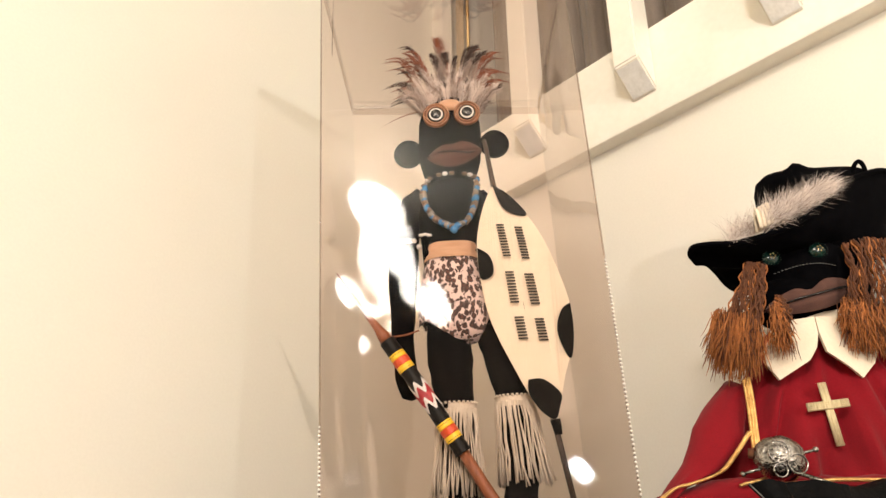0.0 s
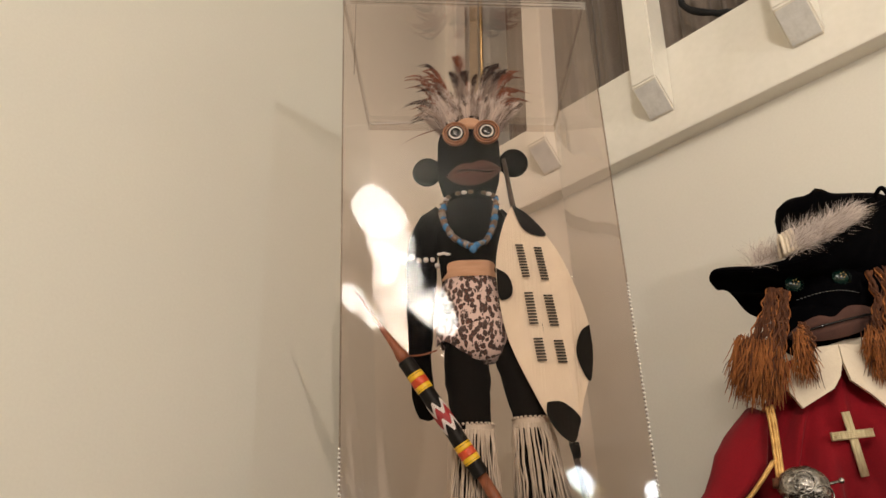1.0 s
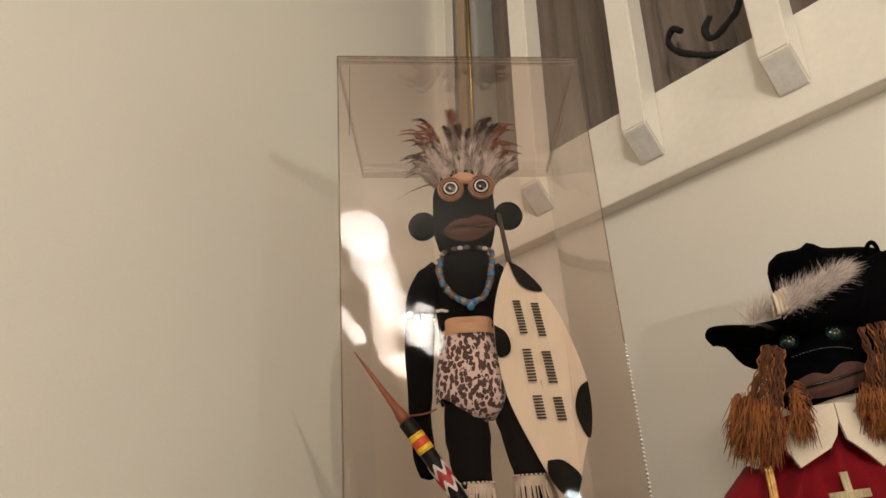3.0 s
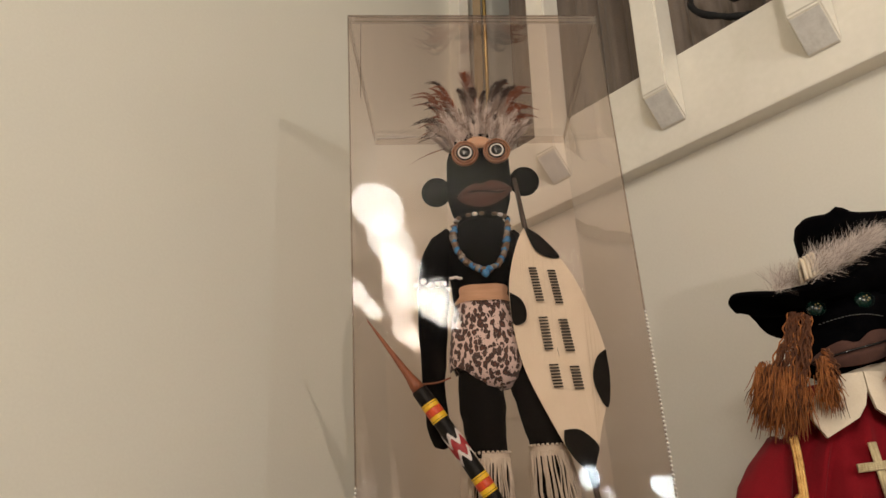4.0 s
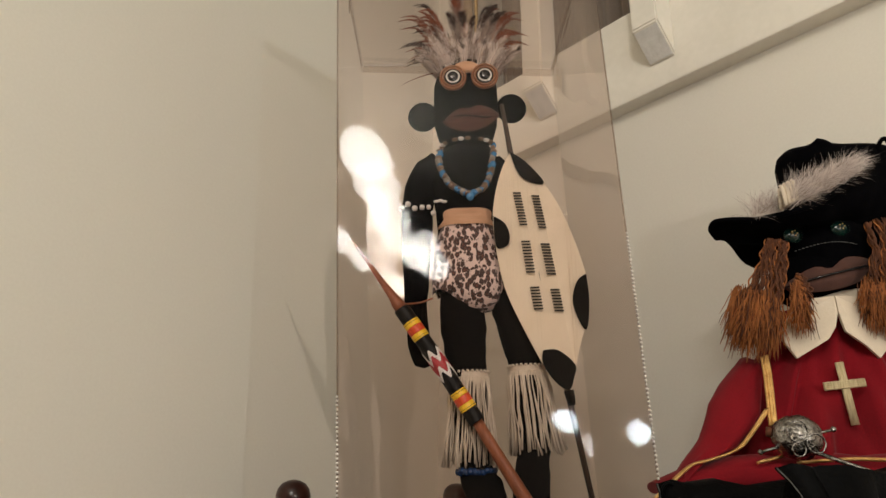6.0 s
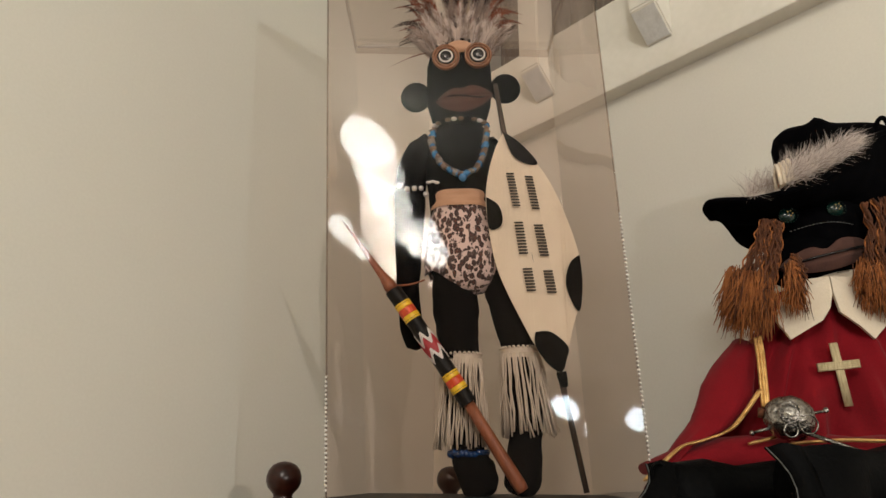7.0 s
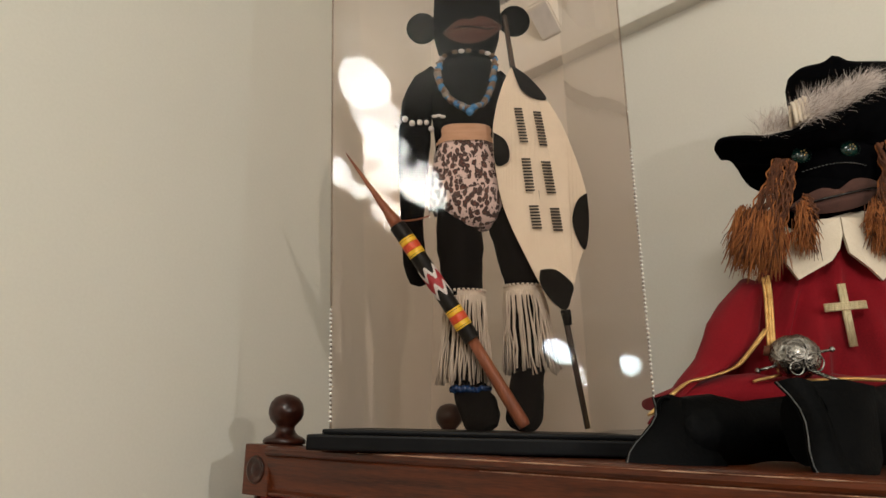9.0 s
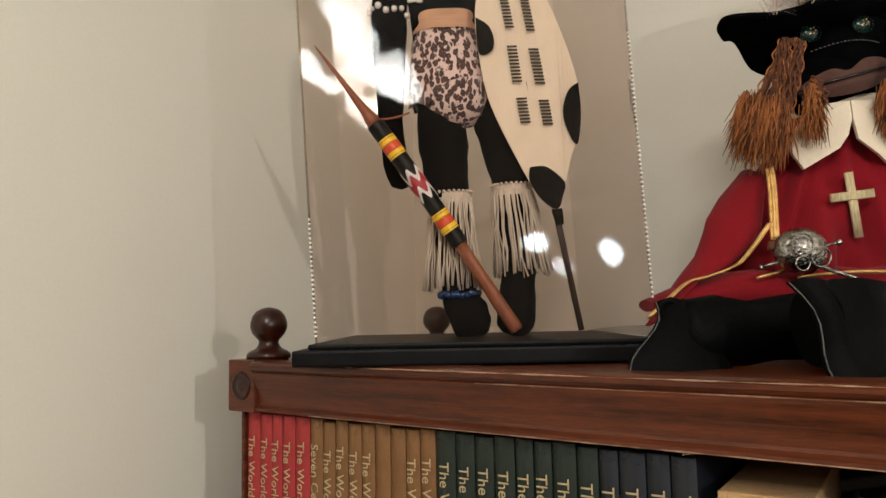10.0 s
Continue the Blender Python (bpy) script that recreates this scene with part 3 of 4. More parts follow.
def sheet(a, b, c, d, bulge, out, mat_name="acetate"):
    """A loose plastic sheet between four corners, bulging outwards towards its foot."""
    bm = bmesh.new()
    n, m = 16, 40
    loops = []
    for j in range(m + 1):
        v = j / m
        ring = []
        for i in range(n + 1):
            u = i / n
            p = (a * (1 - u) + b * u) * (1 - v) + (d * (1 - u) + c * u) * v
            w = math.sin(math.pi * u) * (1 - v) ** 1.4 * bulge + 0.0007 * noise.noise((u * 3 + out.x * 7, v * 9, out.y * 5)) * math.sin(math.pi * u)
            ring.append(p + out * w)
        loops.append(ring)
    rings(bm, loops, 0, cap=False, closed=False)
    return part("pane", bm, M[mat_name], dc, "clear plastic sheet")


sheet(low[0], low[1], top[1], top[0], 0.001, Vector((0, -1, 0)))
sheet(low[2], low[3], top[3], top[2], 0.004, Vector((0, 1, 0)))
sheet(low[3], low[0], top[0], top[3], 0.0015, Vector((-1, 0, 0)), "leftsheet")
sheet(low[1], low[2], top[2], top[1], 0.006, Vector((1, 0, 0)), "sidesheet")
bm = bmesh.new()
bm.faces.new([bm.verts.new(p + Vector((0, 0, 0.0008))) for p in top])
part("pane", bm, M["acetate"], dc, "clear plastic lid sheet")


for k in range(4):
    a, b = top[k], top[(k + 1) % 4]
    out = (b - a).cross(Vector((0, 0, 1))).normalized() * 0.0006
    bm = bmesh.new()
    rings(bm, [[a + out, b + out], [a + out - Vector((0, 0, 0.0135)), b + out - Vector((0, 0, 0.0135))]], 0, cap=False, closed=False)
    part("flange", bm, M["fold"], dc, "turned-down lip of the plastic lid")


def edge(a, b, r, mat_name="fold"):
    part("fold", tube(bmesh.new(), [a, b], r, 0, 6), M[mat_name], dc, "folded plastic edge; the short pale piece paints a glint")


for k in range(4):
    if k < 2:
        edge(low[k], top[k], 0.0010)
    edge(top[k], top[(k + 1) % 4], 0.0012 if k == 0 else 0.0003)
for dz, r in ((0.010, 0.0007), (0.0045, 0.0006)):
    edge(top[0] + Vector((0.010, -0.001, -dz)), top[1] + Vector((-0.006, -0.001, -dz)), r)
edge(top[0] + Vector((0.017, -0.001, -0.011)), (low[0] + (top[0] - low[0]) * 0.82) + Vector((0.014, -0.001, 0)), 0.0006)
# short pale tube paints a highlight on part of the lid's back edge
edge((top[3] * 0.995 + Vector((0.002, -0.002, 0.0))), top[3] + (top[2] - top[3]) * 0.22 + Vector((0, -0.002, 0)), 0.0018, "crimp")
for k, z1 in ((1, 0.42), (0, 0.17)):
    bm = bmesh.new()
    v = 0.01
    while v < z1:
        ball(bm, low[k] * (1 - v) + top[k] * v + Vector((0, -0.0012, 0)), (0.0017 * random.uniform(0.7, 1.2), 0.0013, 0.0014), 0, 8, 5)
        v += 0.0062
    part("crimped_seam", bm, M["crimp"], dc, "row of small crimp marks along the edge")


# ---- feathers ----
def feather(bm, path, width, mi_base, mi_tip, tip_from=0.55, barbs=34, rag=0.35):
    """A feather: a thin shaft with many single barbs on both sides."""
    line = spline(path, 10)
    n = len(line) - 1
    tube(bm, line, [0.00032 * (1 - 0.8 * i / n) for i in range(n + 1)], mi_tip, 4)
    for k in range(barbs * 3):
        u = random.uniform(0.02, 1.0)
        i = min(int(u * n), n - 1)
        p = line[i].lerp(line[i + 1], u * n - i)
        d = (line[i + 1] - line[i]).normalized()
        side = d.cross(Vector((0, 1, 0))).normalized() * (1 if k % 2 else -1)
        prof = math.sin(math.pi * min(1, u * 0.9 + 0.1)) ** 0.8 * (1 if u < 0.6 else 1 - 1.6 * (u - 0.6))
        ln = width * prof * random.uniform(1 - rag, 1.0)
        q = p + side * ln * 0.6 + d * ln * random.uniform(0.8, 1.5) + Vector((random.gauss(0, 0.10) * ln, random.gauss(0, 0.16) * ln, random.gauss(0, 0.10) * ln))
        w = d * random.uniform(0.00016, 0.00042)
        mid = p.lerp(q, 0.55) + side * ln * 0.08
        f = bm.faces.new([bm.verts.new(v) for v in (p - w, p + w, mid + w * 0.9, q, mid - w * 0.9)])
        f.material_index = mi_tip if u > tip_from + random.gauss(0, 0.06) else mi_base


# ---- the doll in the case ----
DO = Vector((0.03, 0.91, 1.665))
PIVOT = Vector((-0.005, 0.04, 1.735))
VIEW_TURN = Matrix.Translation(PIVOT) @ pose(0, 0, 0, 2.7, 0, 0) @ pose(0, 0, 0, 0, -1.2, 0) @ Matrix.Translation(-PIVOT)   # turns dolls, shield and spear about the eye to fit the camera's view


def W(x, z, y=0.91):
    """A place in the doll's own frame, from metres fitted to the camera's view."""
    return Vector((x - DO.x, y - DO.y, z - DO.z))


mats = ["felt", "ribcloth", "lips", "eyewood", "white", "pupil", "waist", "leopard", "fringe", "plumew", "plumeg", "plumeb", "plumed", "stoneb", "stonet", "stoneg", "beadw", "stonedb"]
K = {n: i for i, n in enumerate(mats)}
bm = bmesh.new()
# head, ears, neck
tube(bm, [W(0.018, 2.120), W(0.018, 2.130), W(0.018, 2.150), W(0.019, 2.18), W(0.019, 2.21), W(0.020, 2.236), W(0.020, 2.247)], [0.028, 0.036, 0.0415, 0.0435, 0.0425, 0.036, 0.018], K["felt"], 20, 0.75)
for x, z, r in ((-0.039, 2.167, 0.0205), (0.080, 2.176, 0.0205)):
    ball(bm, W(x, z, 0.912), (r, 0.008, r * 1.05), K["felt"], 16, 10)
# mouth
for bow_dir in (1, -1):
    n = 18
    top_lip, low_lip = [], []
    for i in range(n + 1):
        u = i / n
        x = -0.0110 + 0.0725 * u
        c = 2.1465 + 0.0083 * (u - 0.5) + 0.0040 * (2 * u - 1) ** 2
        dip = 0.0045 * math.exp(-((u - 0.47) / 0.10) ** 2)
        h = 0.0182 * math.sin(math.pi * u) ** 0.62 - dip if bow_dir > 0 else 0.0190 * math.sin(math.pi * u) ** 0.7
        y = 0.874 + 0.012 * (2 * u - 1) ** 2
        top_lip.append(W(x, c + bow_dir * max(h, 0.0), y + 0.002))
        low_lip.append(W(x, c + bow_dir * 0.0006, y - 0.0035))
    mid = [a.lerp(b, 0.5) + Vector((0, -0.0012, 0)) for a, b in zip(top_lip, low_lip)]
    rings(bm, [top_lip, mid, low_lip, [p + Vector((0, 0.012, 0)) for p in low_lip]], K["lips"], cap=False, closed=False)
tube(bm, [W(-0.0095, 2.1460, 0.884), W(0.008, 2.1490, 0.8735), W(0.0253, 2.1465, 0.8695), W(0.044, 2.1450, 0.8735), W(0.0600, 2.1540, 0.884)], 0.0011, K["pupil"], 6)
# ringed eyes
for x, ez in ((0.0025, 2.2038), (0.0443, 2.2050)):
    for r0, y0, name in ((0.0180, 0.874, "eyewood"), (0.0118, 0.8712, "pupil"), (0.0101, 0.8705, "white"), (0.0077, 0.8695, "pupil")):
        prof = [(r0 * 0.2, -0.0005), (r0 * 0.85, -0.0005), (r0, 0.001), (r0 * 0.97, 0.003)]
        loops = [[W(x, ez, y0) + Vector((r * math.cos(a), dy, r * math.sin(a))) for a in [2 * math.pi * k / 24 for k in range(24)]] for r, dy in prof]
        rings(bm, loops, K[name])
    for r in (0.0165, 0.0128):
        loops = []
        for k in range(25):
            a = 2 * math.pi * k / 24
            c = W(x, ez, 0.8725) + Vector((r * math.cos(a), 0, r * math.sin(a)))
            o = Vector((math.cos(a), 0, math.sin(a)))
            loops.append([c + o * (0.0016 * math.cos(b)) + Vector((0, 0.0016 * math.sin(b), 0)) for b in [2 * math.pi * q / 6 for q in range(6)]])
        rings(bm, loops, K["eyewood"], cap=False)
# body
tube(bm, [W(0.02, 2.118), W(0.02, 2.105), W(0.018, 2.095), W(0.017, 2.07), W(0.016, 2.03), W(0.017, 2.0), W(0.020, 1.96), W(0.021, 1.925), W(0.022, 1.905)],
     [0.030, 0.040, 0.047, 0.047, 0.040, 0.038, 0.043, 0.042, 0.028], K["felt"], 20, 0.62)
# arms
tube(bm, spline([W(-0.018, 2.098), W(-0.040, 2.075), W(-0.048, 2.03), W(-0.049, 1.97), W(-0.050, 1.91), W(-0.046, 1.86), W(-0.036, 1.832)], 3),
     [0.014 + 0.007 * math.sin(math.pi * min(1, 0.25 + i / 16)) for i in range(18)] + [0.006], K["felt"], 14, 0.85, 0.15)
tube(bm, spline([W(0.052, 2.10), W(0.0660, 2.0700, 0.915), W(0.0660, 2.0000, 0.920), W(0.0600, 1.9500, 0.910)], 3), [0.012, 0.014, 0.015, 0.016, 0.016, 0.016, 0.015, 0.014, 0.013, 0.011], K["felt"], 12, 0.8)
# legs and feet
def limb(stations, mi):
    """A stuffed leg through (x, z, y, radius) stations."""
    line = spline([W(x, z, y) for x, z, y, r in stations], 4)
    rr = [p.x for p in spline([(r, 0, 0) for x, z, y, r in stations], 4)]
    tube(bm, line, rr, mi, 16, 0.9, 0.14)


limb([(0.006, 1.940, 0.91, 0.022), (0.0075, 1.900, 0.91, 0.0275), (0.010, 1.850, 0.91, 0.0255), (0.0125, 1.815, 0.91, 0.0225), (0.015, 1.760, 0.91, 0.019), (0.0185, 1.715, 0.905, 0.0185),
      (0.024, 1.695, 0.90, 0.0225), (0.034, 1.675, 0.892, 0.0215), (0.040, 1.664, 0.888, 0.012)], K["ribcloth"])
limb([(0.054, 1.940, 0.912, 0.020), (0.067, 1.900, 0.912, 0.0235), (0.079, 1.850, 0.91, 0.0215), (0.0845, 1.815, 0.91, 0.0205), (0.088, 1.760, 0.91, 0.019), (0.0865, 1.725, 0.905, 0.0195),
      (0.082, 1.690, 0.895, 0.0215), (0.076, 1.672, 0.888, 0.0195), (0.073, 1.664, 0.886, 0.011)], K["ribcloth"])
# shorts and waist band
loops = []
for i in range(15):
    u = i / 14
    z = 2.008 - 0.086 * u
    r = 0.0368 + 0.0112 * math.sin(u * 1.9)
    loops.append([W(0.017 + 0.002 * u, z) + Vector((r * math.cos(a) * (1 + 0.05 * math.sin(7 * a + 3 * u)), 0.70 * r * math.sin(a), 0.003 * u * math.sin(9 * a))) for a in [2 * math.pi * k / 36 for k in range(36)]])
rings(bm, loops, K["leopard"], cap=False)
tube(bm, [W(0.022, 1.940, 0.908), W(0.028, 1.916, 0.906), W(0.031, 1.904, 0.906), W(0.032, 1.896, 0.907)], [0.042, 0.036, 0.026, 0.010], K["leopard"], 20, 0.86)
loops = []
for i in range(7):
    u = i / 6
    loops.append([W(0.0165, 2.026 - 0.021 * u) + Vector(((0.0352 + 0.0022 * u + 0.001 * math.sin(u * 9)) * math.cos(a), 0.029 * math.sin(a), 0.0006 * math.sin(5 * a))) for a in [2 * math.pi * k / 30 for k in range(30)]])
rings(bm, loops, K["waist"], cap=False)
# leg fringes
for x0, z0, zb, drift in ((0.0148, 1.820, 1.716, -0.003), (0.0840, 1.826, 1.728, 0.008)):
    cx = x0
    loops = []
    for i in range(4):
        loops.append([W(cx, z0 + 0.003 - 0.004 * i) + Vector((0.0228 * math.cos(a), 0.0222 * math.sin(a), 0.0008 * math.sin(14 * a))) for a in [2 * math.pi * k / 28 for k in range(28)]])
    rings(bm, loops, K["fringe"], cap=False)
    for k in range(26):
        a = 2 * math.pi * k / 26
        ball(bm, W(cx, z0 + 0.0035) + Vector((0.0233 * math.cos(a), 0.0227 * math.sin(a), 0)), 0.0019, K["fringe"], 6, 4)
    for k in range(84):
        a = 2 * math.pi * k / 84 + random.uniform(-0.05, 0.05)
        o = Vector((math.cos(a), 0.95 * math.sin(a), 0))
        ln = random.uniform(0.93, 1.04) * (z0 - zb)
        sp = random.uniform(0.002, 0.011)
        pts = [W(cx, z0 - 0.003) + o * 0.0230]
        for q in (0.25, 0.5, 0.75, 1.0):
            pts.append(W(cx, z0 - ln * q) + o * (0.0230 + sp * q) + Vector((drift * q + random.gauss(0, 0.0012), random.gauss(0, 0.001), 0)))
        tube(bm, pts, random.uniform(0.0007, 0.0012), K["fringe"], 4)
# armlet, anklet, neck band, necklace
for k in range(15):
    a = 2 * math.pi * k / 15
    ball(bm, W(-0.0475, 2.032 + 0.003 * math.sin(5 * a)) + Vector((0.0225 * math.cos(a), 0.0195 * math.sin(a), -0.003 * math.cos(a))), random.uniform(0.0026, 0.004), K["beadw"], 7, 5)
for d in ((-0.022, 2.035), (-0.017, 2.036), (-0.012, 2.0345)):
    ball(bm, W(*d, 0.882), (0.004, 0.002, 0.002), K["beadw"], 7, 5)
for k in range(26):
    a = 2 * math.pi * k / 26
    ball(bm, W(0.0195, 1.709, 0.904) + Vector((0.0215 * math.cos(a), 0.021 * math.sin(a), random.uniform(-0.002, 0.002))), random.uniform(0.0032, 0.0045), K["stonedb"], 7, 5, 0.3)
for k in range(24):
    a = 2 * math.pi * k / 24
    ball(bm, W(0.020, 2.1215) + Vector((0.034 * math.cos(a), 0.0265 * math.sin(a), 0)), (0.0042, 0.003, 0.0028), K[("stonet", "beadw", "stonet", "felt")[k % 4]], 7, 5)
line = spline([W(-0.0168, 2.1057, 0.885), W(-0.0167, 2.0830, 0.878), W(-0.0090, 2.0616, 0.873), W(0.0053, 2.0464, 0.871), W(0.0205, 2.0412, 0.870), W(0.0358, 2.0473, 0.871), W(0.0455, 2.0639, 0.874), W(0.0506, 2.0850, 0.878), W(0.0531, 2.1091, 0.886)], 7)
for k, p in enumerate(line):
    name = ("stonet", "stoneb", "stoneg", "stonet", "stoneb", "stonet")[(k * 5 + k // 3) % 6]
    ball(bm, p + Vector((random.gauss(0, 0.0006), random.gauss(0, 0.0006), random.gauss(0, 0.0008))), (random.uniform(0.0030, 0.0056), 0.0036, random.uniform(0.0028, 0.0050)), K[name], 7, 5, 0.7)
ball(bm, W(0.0204, 2.0351, 0.868), 0.0052, K["stoneb"], 9, 6, 0.2)
ball(bm, W(0.0205, 2.222, 0.880), (0.017, 0.005, 0.009), K["waist"], 12, 8)
# head-dress
root = (0.020, 2.24)
tips = [(-0.069, 2.303, 0), (-0.047, 2.322, 1), (-0.042, 2.308, 0), (-0.056, 2.296, 1), (-0.068, 2.260, 1), (-0.062, 2.243, 1), (-0.076, 2.198, 0), (-0.030, 2.290, 0), (-0.050, 2.270, 0),
        (0.068, 2.319, 1), (0.098, 2.305, 0), (0.082, 2.305, 1), (0.106, 2.266, 0), (0.090, 2.275, 0), (0.055, 2.312, 1), (0.094, 2.255, 0)]
for x, z, dark in tips:
    for rep_k in range(1 if z < 2.2 else 3):
        tx, tz = x + random.gauss(0, 0.004) * (rep_k > 0), z - abs(random.gauss(0, 0.008)) * (rep_k > 0)
        dx, dz = tx - root[0], tz - root[1]
        y0 = random.uniform(0.892, 0.920)
        base = W(root[0] + dx * 0.30, root[1] - 0.014, y0)
        mid1 = W(root[0] + dx * 0.44, root[1] + dz * 0.40 + 0.004, y0 - 0.004)
        mid2 = W(root[0] + dx * 0.72, root[1] + dz * 0.86 + 0.012 * min(1, abs(dx) / 0.06), y0 - 0.010)
        slim = z < 2.2
        feather(bm, [base, mid1, mid2, W(tx, tz, y0 - 0.016)], 0.0022 if slim else random.uniform(0.0055, 0.0085), K["plumeb" if slim else ("plumeg" if rep_k % 2 else "plumew")],
                K["plumed" if dark and rep_k != 1 else "plumeb"], 0.0 if slim else random.uniform(0.40, 0.52), 190, 0.6)
# broad brown and dark plumes in the middle and on either side
for x, z, wd, tone in ((0.006, 2.333, 0.020, "plumeb"), (-0.004, 2.308, 0.013, "plumed"), (0.016, 2.308, 0.015, "plumed"), (0.066, 2.318, 0.015, "plumed"), (0.078, 2.308, 0.013, "plumed"), (0.094, 2.305, 0.009, "plumeb"),
                       (0.034, 2.302, 0.010, "plumed"), (-0.044, 2.312, 0.008, "plumeb")):
    dx, dz = x - root[0], z - root[1]
    feather(bm, [W(root[0] + dx * 0.4, root[1] + 0.01, 0.896), W(root[0] + dx * 0.5, root[1] + dz * 0.5, 0.890), W(root[0] + dx * 0.72, root[1] + dz * 0.88, 0.886), W(x, z, 0.882)], wd, K["plumeg"], K[tone], 0.50, 260, 0.55)
# soft pale down over the brow
for k in range(120):
    a = random.uniform(-1.15, 1.15)
    ln = random.uniform(0.028, 0.072) * (1 - 0.22 * abs(a))
    y0 = random.uniform(0.882, 0.915)
    b = W(root[0] + 0.002 + 0.034 * a, 2.224 - 0.006 * abs(a), y0)
    tip = b + Vector((math.sin(a * 0.7) * ln, -0.008, math.cos(a * 0.7) * ln))
    feather(bm, [b, b.lerp(tip, 0.5) + Vector((0, -0.004, 0.003)), tip], random.uniform(0.010, 0.018), K["plumew" if k % 4 else "plumeg"], K[("plumew", "plumeg", "plumew", "plumeb", "plumeg", "plumed")[k % 6]], 0.62, 60, 0.7)
single("doll", bm, [M[n] for n in mats], VIEW_TURN @ Matrix.Translation(DO), "black cloth doll with feather head-dress and leopard-print shorts", "doll")

# ---- shield and its stick ----
SH = VIEW_TURN @ Matrix.Translation((0.1, 0.872, 1.96))
sh = empty("shield", SH, "cream hide shield with black patches on a dark stick", "shield")
outline = [(0.072, 2.094), (0.062, 2.074), (0.053, 2.045), (0.048, 2.012), (0.050, 1.975), (0.057, 1.93), (0.068, 1.897), (0.085, 1.859), (0.100, 1.828), (0.113, 1.807), (0.128, 1.797),
           (0.135, 1.812), (0.143, 1.845), (0.153, 1.875), (0.158, 1.905), (0.158, 1.93), (0.150, 1.968), (0.132, 2.02), (0.113, 2.054), (0.092, 2.080)]


def SZ(q):
    return [(x - 0.1, z - 1.96) for x, z in q]


def curve2(q, n):
    s = spline([(x, 0, z) for x, z in q + q[:1]], n)[:-1]
    return [(p.x, p.z) for p in s]


def bow(x, z):
    return 2.2 * (x + 0.35 * z) ** 2


bm = slab(bmesh.new(), curve2(SZ(outline), 4), -0.0015, 0.0015, 0, bow)
bmesh.ops.triangulate(bm, faces=[f for f in bm.faces if len(f.verts) > 4])
part("hide", bm, M["hide"], sh)
for q in ([(0.072, 2.0945), (0.082, 2.066), (0.096, 2.054), (0.1135, 2.0535), (0.092, 2.0805)],
          [(0.0485, 2.010), (0.062, 2.000), (0.0675, 1.984), (0.064, 1.972), (0.0505, 1.972)],
          [(0.1575, 1.935), (0.146, 1.926), (0.139, 1.905), (0.142, 1.885), (0.1525, 1.8665), (0.1585, 1.90)],
          [(0.1005, 1.8435), (0.118, 1.843), (0.1365, 1.826), (0.1345, 1.812), (0.128, 1.797), (0.113, 1.807), (0.1, 1.828)]):
    bm = slab(bmesh.new(), curve2(SZ(q), 4), -0.0042, -0.0018, 0, bow)
    bmesh.ops.triangulate(bm, faces=[f for f in bm.faces if len(f.verts) > 4])
    part("patch", bm, M["hideblack"], sh, "black hide patch")
for x, z0, z1, lean, w in ((0.0785, 2.041, 1.996, 0.007, 0.0095), (0.1015, 2.037, 1.992, 0.007, 0.0095), (0.0865, 1.978, 1.936, 0.0047, 0.0105), (0.110, 1.974, 1.933, 0.006, 0.011), (0.0945, 1.9205, 1.891, 0.004, 0.011), (0.1185, 1.917, 1.888, 0.004, 0.011)):
    n = int((z0 - z1) / 0.0036)
    for i in range(n):
        z = z0 - (i + 0.5) * (z0 - z1) / n
        c = x + lean * i / n
        q = SZ([(c - w / 2, z - 0.0009), (c + w / 2, z - 0.0011), (c + w / 2, z + 0.0009), (c - w / 2, z + 0.0011)])
        part("strip", slab(bmesh.new(), q, -0.0026, -0.0019, 0, bow), M["slot"], sh)
bm = tube(bmesh.new(), [(x - 0.1, y, z - 1.96) for x, y, z in ((0.0655, 0.012, 2.168), (0.0735, 0.007, 2.10), (0.105, 0.006, 1.92), (0.128, 0.006, 1.79), (0.1485, 0.004, 1.6655))], [0.0028, 0.0036, 0.0036, 0.0036, 0.0032], 0, 10)
part("stick", bm, M["stickd"], sh, "dark round stick")
bm = bmesh.new()
tube(bm, [(x - 0.1, 0.004, z - 1.96) for x, z in ((0.128, 1.797), (0.1295, 1.789), (0.131, 1.78))], [0.006, 0.0055, 0.004], 0, 10)
part("wrapping", bm, M["hideblack"], sh, "black binding")

# ---- beaded spear ----
SP0, SP1 = Vector((0.078, 0.872, 1.6685)), Vector((-0.126, 0.860, 1.982))
sp = empty("spear", VIEW_TURN @ Matrix.Translation(SP0), "short wooden spear with a beaded grip", "spear")
axis = (SP1 - SP0)
SL = axis.length
axis.normalize()


def on(u, bend=0.0):
    return axis * (SL * u) + Vector((0.004 * math.sin(math.pi * u), 0, 0.003 * math.sin(math.pi * u)))


part("shaft", tube(bmesh.new(), [on(u) for u in (0.0, 0.015, 0.1, 0.2, 0.30)], [0.0068, 0.0077, 0.0074, 0.0068, 0.0062], 0, 14, wob=0.12), M["woodred"], sp, "red-brown carved handle")
part("head", tube(bmesh.new(), [on(u) for u in (0.715, 0.735, 0.765, 0.80, 0.86, 0.93, 0.985, 1.0)], [0.0074, 0.0074, 0.0054, 0.0042, 0.0031, 0.0020, 0.0010, 0.0005], 0, 12, wob=0.1), M["woodred"], sp, "carved pointed tip")


